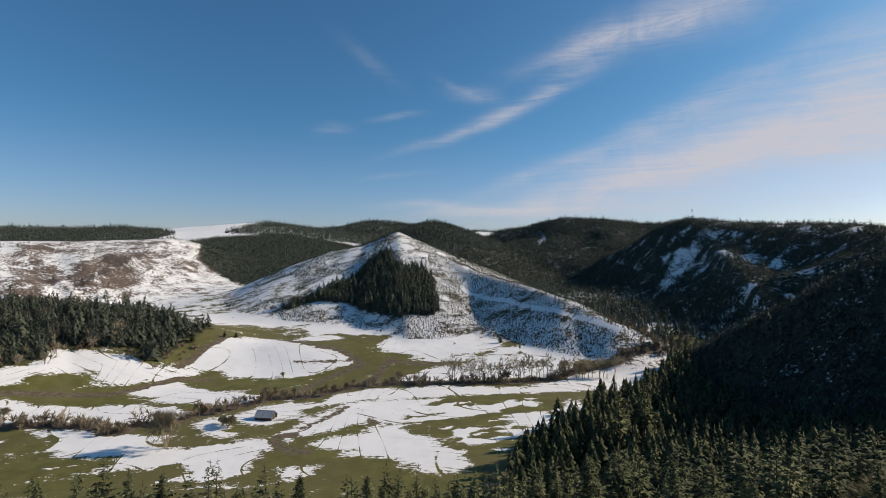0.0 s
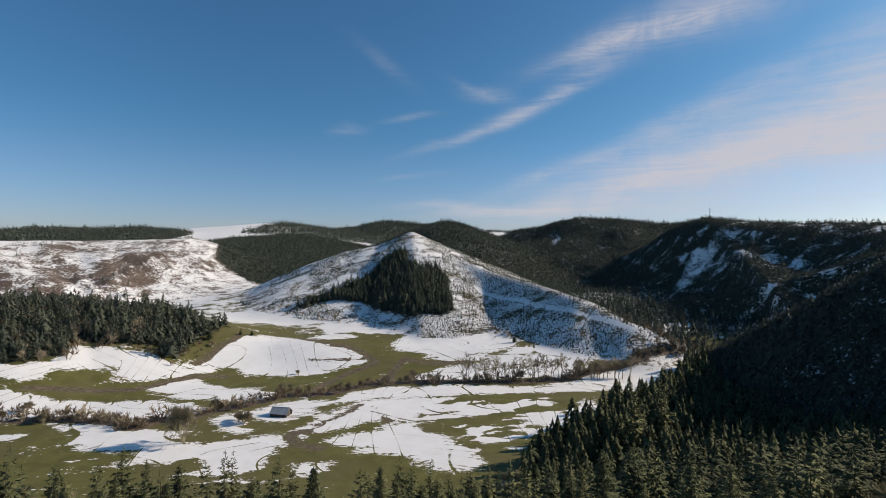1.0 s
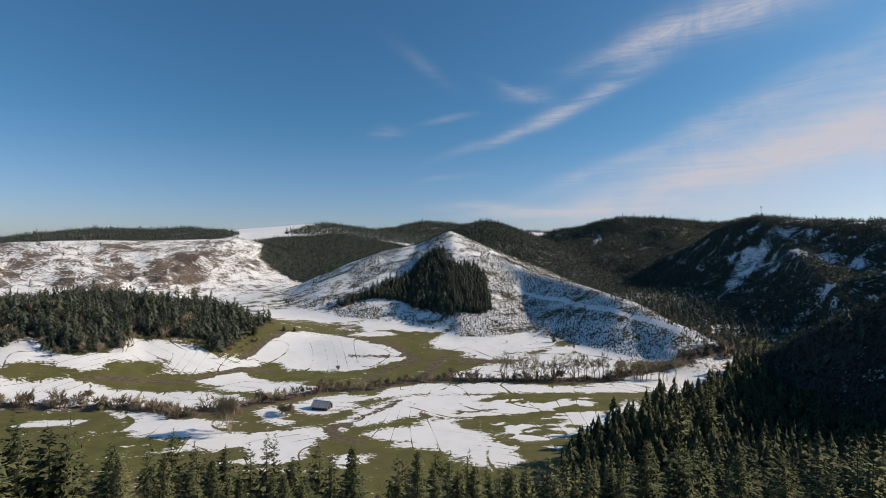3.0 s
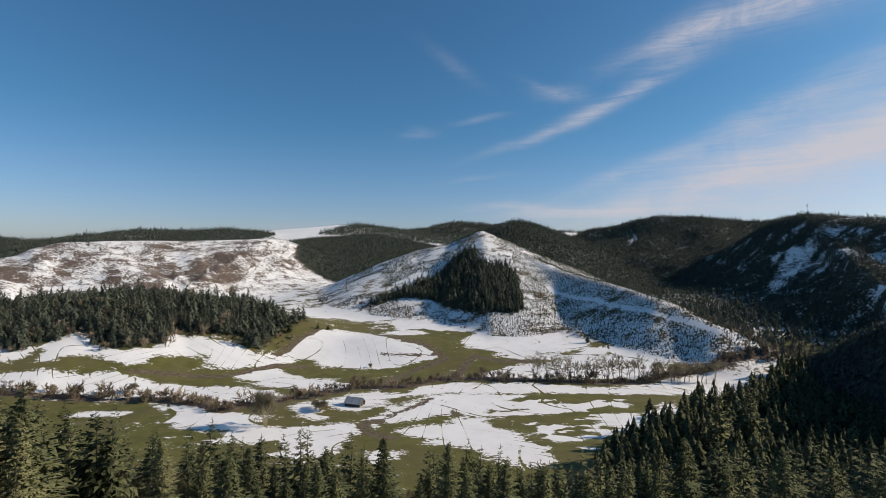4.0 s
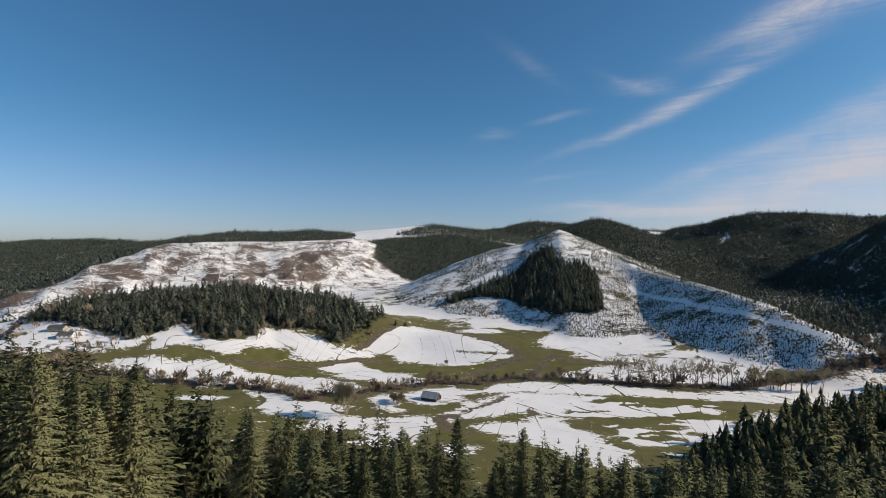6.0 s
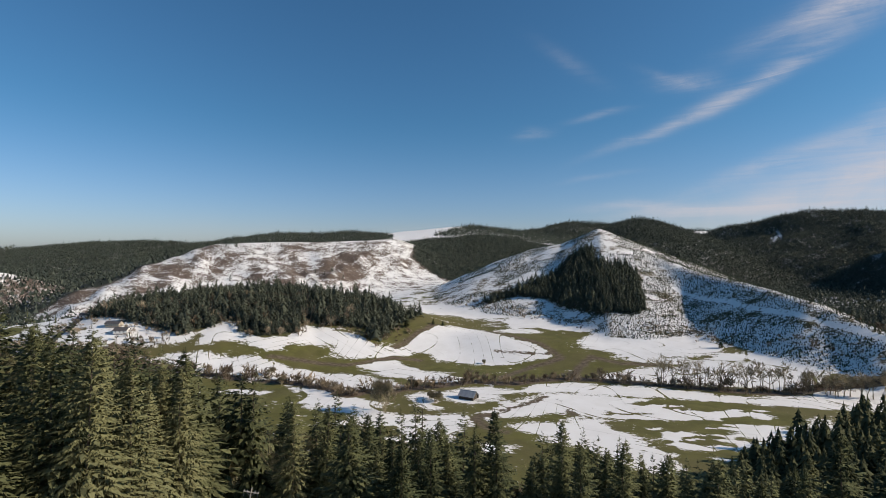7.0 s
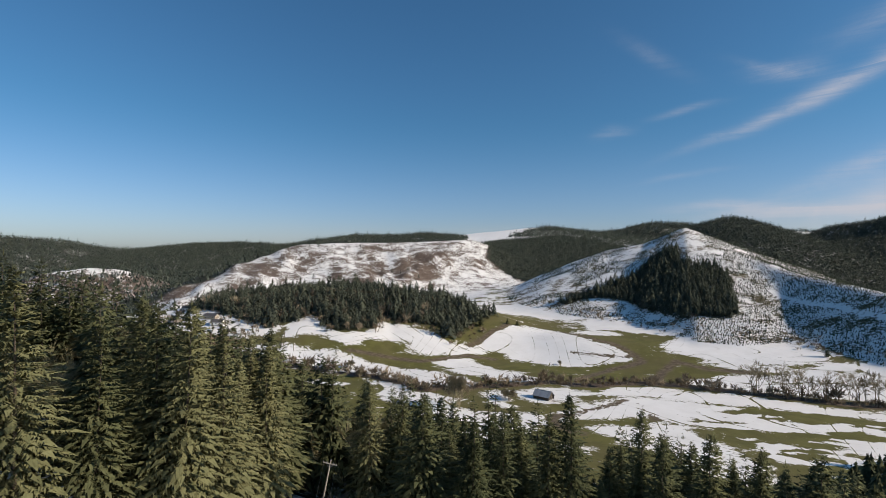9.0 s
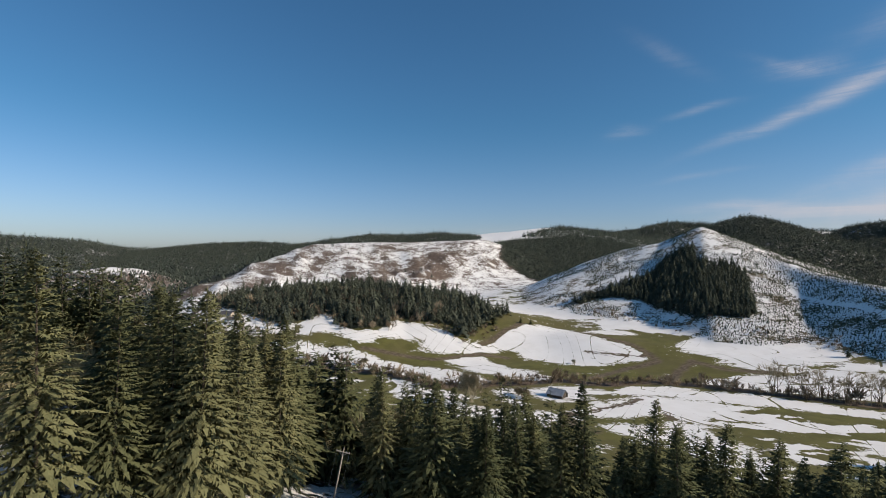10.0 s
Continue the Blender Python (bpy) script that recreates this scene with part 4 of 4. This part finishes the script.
for x, y in ((-101, 40), (-95, 50), (-92, 34), (-97, 27), (-84, 52), (-106, 33), (-80, 74), (-39, 93), (-47, 100), (-64, 88), (-20, 118), (8, 128), (31, 196), (52, 170), (75, 150), (96, 205), (118, 186)):
    z = float(land(np.array([x]), np.array([y]))[0])
    ob = copy_thing(PALE[abs(x) % 3], pose(x, y, z - 0.2, 0, 0, (x * 37) % 360))
    ob.scale = (0.85, 0.85, 1.0) if x < -90 else (0.8, 0.8, 0.9)
far_rest = [p for p in rest if p[0] ** 2 + p[1] ** 2 > 185 ** 2]
rest = [p for p in rest if p[0] ** 2 + p[1] ** 2 <= 185 ** 2]
v, t, tone, nrm = joined(SPRIG_KINDS, far_rest, np.random.default_rng(19), True)
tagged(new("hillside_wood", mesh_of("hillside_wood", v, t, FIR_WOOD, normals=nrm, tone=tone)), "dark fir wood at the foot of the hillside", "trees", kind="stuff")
v, t, tone, nrm = joined(CLOSE_KINDS, rest, np.random.default_rng(18), True)
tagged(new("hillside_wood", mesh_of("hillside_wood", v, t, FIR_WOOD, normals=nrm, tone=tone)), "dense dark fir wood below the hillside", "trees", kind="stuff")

# ---- hedges and leafless trees along the creek ----
SHRUBS = [bare_branches(200 + k, 4.2, 0.5, 1, 3, 0.08, 4, 7, 0.11) for k in range(6)]


def along(pts, gap, off, rng):
    out = []
    for (ax, ay), (bx, by) in zip(pts, pts[1:]):
        n = max(1, int(math.hypot(bx - ax, by - ay) / gap))
        for k in range(n):
            s = (k + rng.random()) / n
            out.append((ax + (bx - ax) * s + rng.normal(0, off), ay + (by - ay) * s + rng.normal(0, off)))
    x, y = np.array(out).T
    return x, y, land(x, y)


rng = np.random.default_rng(30)
wood("hedge", "brown leafless shrubs along the creek bank", SHRUBS, along(CREEK, 1.5, 3.0, rng), (0.6, 2.3), TWIG, 31, "shrubs")
wood("hedge", "brown leafless scrub at the foot of the cone hill", SHRUBS, along(((-211, 598), (-170, 573), (-115, 556), (-62, 533), (-14, 518), (39, 519), (91, 486), (143, 459)), 1.6, 6, rng), (0.4, 1.2), TWIG, 32, "shrubs")
wood("hedge", "leafless scrub at the edge of the knoll wood", SHRUBS, along(((-470, 318), (-400, 340), (-340, 368), (-300, 384), (-272, 408), (-236, 396), (-216, 440)), 2.2, 6, rng), (0.5, 1.5), TWIG, 33, "shrubs")
wood("hedge", "leafless trees and scrub by the western farms", SHRUBS, scatter(-560, -330, 225, 345, 9, rng, lambda x, y, z, who: (who == -1) & (rough2(x, y, 50, 350, 3) > 0.45)), (0.7, 2.0), TWIG, 34, "shrubs")
wood("hedge", "leafless alders in the side valley", SHRUBS, scatter(135, 235, 400, 500, 6.5, rng, lambda x, y, z, who: np.isin(who, (-1, 1, 5)) & (x > 166 - (y - 476) * 0.8)), (0.7, 1.9), TWIG, 35, "shrubs")
wood("hedge", "pale leafless scrub at the foot of the hillside", SHRUBS, along(((-230, 190), (-160, 182), (-100, 176), (-40, 176), (10, 184), (30, 225)), 2.5, 5, rng), (0.7, 1.7), TWIG, 36, "shrubs")
wood("hedge", "brown brush on the clearcut slope", SHRUBS, scatter(-740, -330, 520, 860, 15, rng, lambda x, y, z, who: np.isin(who, (2, 13)) & (rough2(x, y, 70, 360, 3) > 0.45) & (inside(x, y, PLANTATION) < 0)), (0.22, 0.6), TWIG, 37, "shrubs")


wood("hedge", "brown leafless trees among the conifers of the knoll wood", SHRUBS, scatter(-540, -230, 325, 470, 12.5, rng, lambda x, y, z, who: (inside(x, y, KNOLL_WOOD) > -6) & (rough2(x, y, 60, 371, 2) > 0.45)), (1.6, 3.2), TWIG, 38, "shrubs")
wood("brush", "rusty brown brush in the snowy hillside clearing", SHRUBS, scatter(-110, -62, 18, 52, 3.6, rng, lambda x, y, z, who: (np.hypot(x + 86, y - 33) < 20) & (rough2(x, y, 12, 372, 2) > 0.5)), (0.3, 0.75), TWIG, 39, "shrubs")


def alder(seed, h):
    thing = tagged(new("bare_tree"), "leafless grey tree in a row along the creek", "tree", "bare trees along the creek")
    part("trunk", trunk_mesh(h * 0.45, 0.17), thing)
    v, t = bare_branches(seed, h, 0.36, 4, 3, 0.34, 1, 7, 0.075)
    part("crown", mesh_of("crown", v, t, TWIG_ONE), thing)
    return thing


ALDERS = [alder(230 + k, 19) for k in range(4)]
for k in range(42):
    s = k / 41
    x = 4 + 132 * s + rng.normal(0, 1.5)
    y = 388 + 18 * s + rng.normal(0, 2)
    src = ALDERS[k % 4]
    m = pose(x, y, float(land(np.array([x]), np.array([y]))[0]) - 0.2, 0, 0, rng.uniform(0, 360))
    if k < 4:
        src.matrix_basis, ob = m, src
    else:
        ob = copy_thing(src, m)
    ob.scale = (rng.uniform(0.8, 1.15),) * 2 + (rng.uniform(0.75, 1.2),)


def willow(seed, x, y, h, label):
    thing = tagged(new("willow_bush"), label, "bush", "large bushes in the meadow")
    v, t = bare_branches(seed, h, 0.42, 3, 4, 0.16, 8, 8, 0.11)
    part("crown", mesh_of("crown", v, t, TWIG_ONE), thing)
    thing.location = (x, y, float(land(np.array([x]), np.array([y]))[0]) - 0.2)
    thing.scale = (0.9, 0.9, 1.7 if h > 10 else 1.0)


willow(260, -141, 256, 13, "large olive-brown leafless willow standing in the meadow")
willow(261, -122, 286, 7, "brown leafless willow beside the barn")
willow(262, -127, 291, 5, "brown leafless willow beside the barn")
willow(263, -262, 300, 6, "brown leafless willow on the creek bank")
willow(264, -238, 284, 6, "brown leafless willow on the creek bank")
willow(265, -180, 281, 5, "brown leafless willow on the creek bank")
willow(266, -128, 402, 3.5, "small bare bush on the snowy mound")


def lone_fir(x, y, h, r, seed, label):
    thing = tagged(new("fir_tree"), label, "tree")
    part("trunk", trunk_mesh(h * 0.93, h * 0.012), thing)
    v, t = conifer_crown(seed, h, r, 26, 8, 5)
    part("crown", mesh_of("crown", v, t, FIR, normals=outward(v, h)), thing)
    thing.location = (x, y, float(land(np.array([x]), np.array([y]))[0]) - 0.2)


lone_fir(-43, 96, 29.3, 3.4, 300, "slender fir rising above the hillside wood")
for k, (x, y, h) in enumerate(((-31, 95, 25.5), (-54, 91, 25.4), (-20, 111, 24.8), (-17, 113, 24.3), (-13, 114, 27.7), (-10, 116, 26.1), (-6, 119, 27.1), (-89, 91, 23.2), (-69, 86, 21.9), (-57, 87, 21.9), (83, 237, 38.2), (101, 251, 39.1), (-27, 101, 19.8))):
    lone_fir(x, y, h, 0.2 * h, 310 + k, "tall dark fir at the lower edge of the hillside wood")
lone_fir(56, 488, 9, 2.6, 301, "small dark fir at the edge of the snowfield")
lone_fir(-222, 446, 14, 3.6, 302, "dark fir at the tip of the knoll wood")
lone_fir(-204, 470, 7, 2.2, 303, "small dark fir by the upper meadow")
lone_fir(-196, 476, 6, 2.2, 304, "small dark fir by the upper meadow")


# ---- the barn ----
def box(bm, x0, x1, y0, y1, z0, z1):
    bmesh.ops.create_cube(bm, size=1, matrix=Matrix.LocRotScale(((x0 + x1) / 2, (y0 + y1) / 2, (z0 + z1) / 2), None, (x1 - x0, y1 - y0, z1 - z0)))


def solid(name, mat, parent, build, label=""):
    bm = bmesh.new()
    build(bm)
    m = bpy.data.meshes.new(name)
    bm.to_mesh(m)
    bm.free()
    m.materials.append(mat)
    return part(name, m, parent, label)


def slab(bm, a, b, c, d, thick):
    """A sloping plate over four corners."""
    lo = [bm.verts.new(p) for p in (a, b, c, d)]
    hi = [bm.verts.new((p[0], p[1], p[2] + thick)) for p in (a, b, c, d)]
    bm.faces.new(lo[::-1])
    bm.faces.new(hi)
    for k in range(4):
        bm.faces.new((lo[k], lo[(k + 1) % 4], hi[(k + 1) % 4], hi[k]))


def gable(bm, x, half, eave, top, thick):
    pts = [(-half, 0), (half, 0), (half, eave), (0, top), (-half, eave)]
    a = [bm.verts.new((x, y, z)) for y, z in pts]
    b = [bm.verts.new((x + thick, y, z)) for y, z in pts]
    bm.faces.new(a[::-1])
    bm.faces.new(b)
    for k in range(5):
        bm.faces.new((a[k], a[(k + 1) % 5], b[(k + 1) % 5], b[k]))


bx, by = -106.0, 302.0
barn = tagged(new("barn"), "small weathered hay barn with a grey metal roof in snow", "barn")
barn.matrix_basis = pose(bx, by, float(land(np.array([bx]), np.array([by]))[0]) - 0.1, 0, 0, -8)
solid("side_wall", DARK_BOARD, barn, lambda bm: [box(bm, -5.2 + 0.4 * k, -4.82 + 0.4 * k, -3.5, -3.42 + 0.015 * (k % 2), 0, 2.3) for k in range(26)], "dark vertical boards")
solid("side_wall", DARK_BOARD, barn, lambda bm: [box(bm, -5.2 + 0.4 * k, -4.82 + 0.4 * k, 3.42, 3.5, 0, 2.3) for k in range(26)])
solid("end_wall", DARK_BOARD, barn, lambda bm: gable(bm, -5.2, 3.4, 2.3, 4.9, 0.08))
solid("end_wall", DARK_BOARD, barn, lambda bm: gable(bm, 4.6, 3.4, 2.3, 4.9, 0.08))
for sg in (-1, 1):
    roof = solid("roof_slope", TIN, barn, lambda bm: slab(bm, (-5.7, sg * 4.1, 1.9), (5.7, sg * 4.1, 1.9), (5.7, 0, 5.1), (-5.7, 0, 5.1), 0.08) if sg < 0 else slab(bm, (-5.7, 0, 5.1), (5.7, 0, 5.1), (5.7, sg * 4.1, 1.9), (-5.7, sg * 4.1, 1.9), 0.08), "grey sheet metal")
    for k in range(15):
        x = -5.6 + 0.8 * k
        solid("seam", TIN, roof, lambda bm: slab(bm, *(((x - 0.03, sg * 4.1, 1.98), (x + 0.03, sg * 4.1, 1.98), (x + 0.03, 0, 5.18), (x - 0.03, 0, 5.18)) if sg < 0 else ((x - 0.03, 0, 5.18), (x + 0.03, 0, 5.18), (x + 0.03, sg * 4.1, 1.98), (x - 0.03, sg * 4.1, 1.98))), 0.04))
solid("ridge_cap", TIN, barn, lambda bm: box(bm, -5.72, 5.72, -0.15, 0.15, 5.17, 5.24))
for y in (-3.3, 0, 3.3):
    solid("post", GREY_WOOD, barn, lambda bm: box(bm, 5.3, 5.5, y - 0.1, y + 0.1, 0, 2.4 if y else 4.8))
pen = tagged(new("board_fence"), "pale weathered board fence beside the barn", "fence")
pen.matrix_basis = barn.matrix_basis @ pose(6.2, -3.5, 0, 0, 0, 20)
for k in range(4):
    solid("post", PALE_WOOD, pen, lambda bm: box(bm, 2.2 * k - 0.07, 2.2 * k + 0.07, -0.07, 0.07, -0.2, 1.5))
for z in (0.4, 0.85, 1.3):
    solid("rail", PALE_WOOD, pen, lambda bm: box(bm, -0.1, 6.7, -0.11, -0.07, z - 0.08, z + 0.08))

# ---- the utility pole ----
px, py = -60.3, 66.1
pz = float(land(np.array([px]), np.array([py]))[0])
TOP = 51.3
pole = tagged(new("utility_pole"), "pale leaning wooden utility pole with one crossarm", "utility pole")
tall = (TOP - pz + 0.5) / math.cos(radians(11))
lean_x, lean_y = math.sin(radians(11)) * tall * math.cos(radians(27)), math.sin(radians(11)) * tall * math.sin(radians(27))
pole.matrix_basis = pose(px - lean_x, py - lean_y, pz - 0.5, 0, 11, 27)
solid("shaft", PALE_WOOD, pole, lambda bm: bmesh.ops.create_cone(bm, cap_ends=True, segments=12, radius1=0.17, radius2=0.11, depth=tall, matrix=Matrix.Translation((0, 0, tall / 2))))
arm = solid("crossarm", PALE_WOOD, pole, lambda bm: box(bm, -1.25, 1.25, -0.17, -0.05, tall - 0.62, tall - 0.48))
for sg in (-1, 1):
    solid("brace", STEEL, arm, lambda bm: slab(bm, (0.0, -0.16, tall - 1.25), (0.06 * sg, -0.13, tall - 1.25), (0.75 * sg, -0.13, tall - 0.6), (0.69 * sg, -0.16, tall - 0.6), 0.05))
    for x in (1.15, 0.62):
        solid("insulator", CERAMIC, arm, lambda bm: bmesh.ops.create_cone(bm, cap_ends=True, segments=10, radius1=0.06, radius2=0.045, depth=0.2, matrix=Matrix.Translation((sg * x, -0.11, tall - 0.36))))
solid("insulator", CERAMIC, pole, lambda bm: bmesh.ops.create_cone(bm, cap_ends=True, segments=10, radius1=0.06, radius2=0.045, depth=0.22, matrix=Matrix.Translation((0, 0, tall + 0.1))))
bpy.context.view_layer.update()


def wire(a, b, sag, radius=0.012):
    cu = bpy.data.curves.new("power_line", "CURVE")
    cu.dimensions, cu.bevel_depth, cu.bevel_resolution = "3D", radius, 1
    sp = cu.splines.new("POLY")
    sp.points.add(24)
    for k in range(25):
        s = k / 24
        p = Vector(a).lerp(Vector(b), s)
        sp.points[k].co = (p.x, p.y, p.z - sag * 4 * s * (1 - s), 1)
    cu.materials.append(STEEL)
    tagged(new("power_line", cu), "thin grey power line slung from the wooden pole", "power line", "power lines")


for sg in (-1, 1):
    end = pole.matrix_basis @ Vector((sg * 1.15, -0.11, tall - 0.27))
    wire(end, (-17 + sg * 1.1, 15 - sg * 0.9, 63.5), 1.2, 0.009)

# ---- mast on the hill ----
mx, my = 420.0, 846.0
mz = float(land(np.array([mx]), np.array([my]))[0])
mast = tagged(new("radio_mast"), "thin steel radio mast standing on the wooded hilltop", "mast")
mast.location = (mx, my, mz)
solid("pole", STEEL, mast, lambda bm: bmesh.ops.create_cone(bm, cap_ends=True, segments=8, radius1=0.45, radius2=0.2, depth=20, matrix=Matrix.Translation((0, 0, 10))))
for z in (15, 17.5, 19.5):
    solid("antenna", STEEL, mast, lambda bm: box(bm, -1.3, 1.3, -0.15, 0.15, z - 0.3, z + 0.3))


# ---- farm houses and the road in the west ----
def house(x, y, turn, length, depth, wall, label):
    h = tagged(new("house"), label, "house", "farm houses")
    h.matrix_basis = pose(x, y, float(land(np.array([x]), np.array([y]))[0]) - 0.2, 0, 0, turn)
    l, d = length / 2, depth / 2
    solid("wall", wall, h, lambda bm: box(bm, -l, l, -d, -d + 0.2, 0, 2.8))
    solid("wall", wall, h, lambda bm: box(bm, -l, l, d - 0.2, d, 0, 2.8))
    solid("wall", wall, h, lambda bm: gable(bm, -l, d - 0.2, 2.8, 2.8 + d * 0.55, 0.2))
    solid("wall", wall, h, lambda bm: gable(bm, l - 0.2, d - 0.2, 2.8, 2.8 + d * 0.55, 0.2))
    e, t = 2.62, 2.95 + d * 0.55
    solid("roof", SHINGLE, h, lambda bm: slab(bm, (-l - 0.4, -d - 0.4, e), (l + 0.4, -d - 0.4, e), (l + 0.4, 0, t), (-l - 0.4, 0, t), 0.15))
    solid("roof", SHINGLE, h, lambda bm: slab(bm, (-l - 0.4, 0, t), (l + 0.4, 0, t), (l + 0.4, d + 0.4, e), (-l - 0.4, d + 0.4, e), 0.15))
    for k in range(3):
        w = solid("window", WHITE_WALL, h, lambda bm: box(bm, -l * 0.6 + k * l * 0.6 - 0.6, -l * 0.6 + k * l * 0.6 + 0.6, -d - 0.04, -d - 0.003, 1.0, 2.2))
        solid("pane", PANE, w, lambda bm: box(bm, -l * 0.6 + k * l * 0.6 - 0.5, -l * 0.6 + k * l * 0.6 + 0.5, -d - 0.06, -d - 0.045, 1.1, 2.1))


house(-427, 300, 30, 11, 8, WHITE_WALL, "white farmhouse with a dark roof among bare trees")
house(-446, 306, 20, 13, 7, TAN_WALL, "tan farm shed with a dark roof among bare trees")
house(-507, 320, 40, 10, 7, WHITE_WALL, "white house with a dark roof beside the road")
house(-473, 288, -20, 9, 7, TAN_WALL, "tan cottage with a dark roof beside the road")


def ribbon(name, pts, width, lift, mat, label, category):
    """A road that follows the ground."""
    line = []
    for (ax, ay), (bx_, by_) in zip(pts, pts[1:]):
        n = max(1, int(math.hypot(bx_ - ax, by_ - ay) / 4))
        line += [(ax + (bx_ - ax) * k / n, ay + (by_ - ay) * k / n) for k in range(n)]
    line = np.array(line + [pts[-1]])
    for _ in range(6):
        line[1:-1] = (line[:-2] + 2 * line[1:-1] + line[2:]) / 4
    d = np.gradient(line, axis=0)
    d /= np.hypot(*d.T)[:, None]
    across = np.stack([-d[:, 1], d[:, 0]], 1)
    rows = []
    for s in (-1, -0.5, 0, 0.5, 1):
        p = line + across * s * width / 2
        rows.append(np.column_stack([p, land(p[:, 0], p[:, 1]) + lift]))
    v = np.stack(rows, 1).reshape(-1, 3)
    i = np.arange(len(line) * 5).reshape(-1, 5)
    q = np.stack([i[:-1, :-1], i[1:, :-1], i[1:, 1:], i[:-1, 1:]], -1).reshape(-1, 4)[:, ::-1]
    return tagged(new(name, mesh_of(name, v, q, mat, True)), label, category, kind="structure")


ribbon("road", ROAD_LINE, 7, 0.35, ROAD, "dark wet asphalt road winding up the western valley", "road")
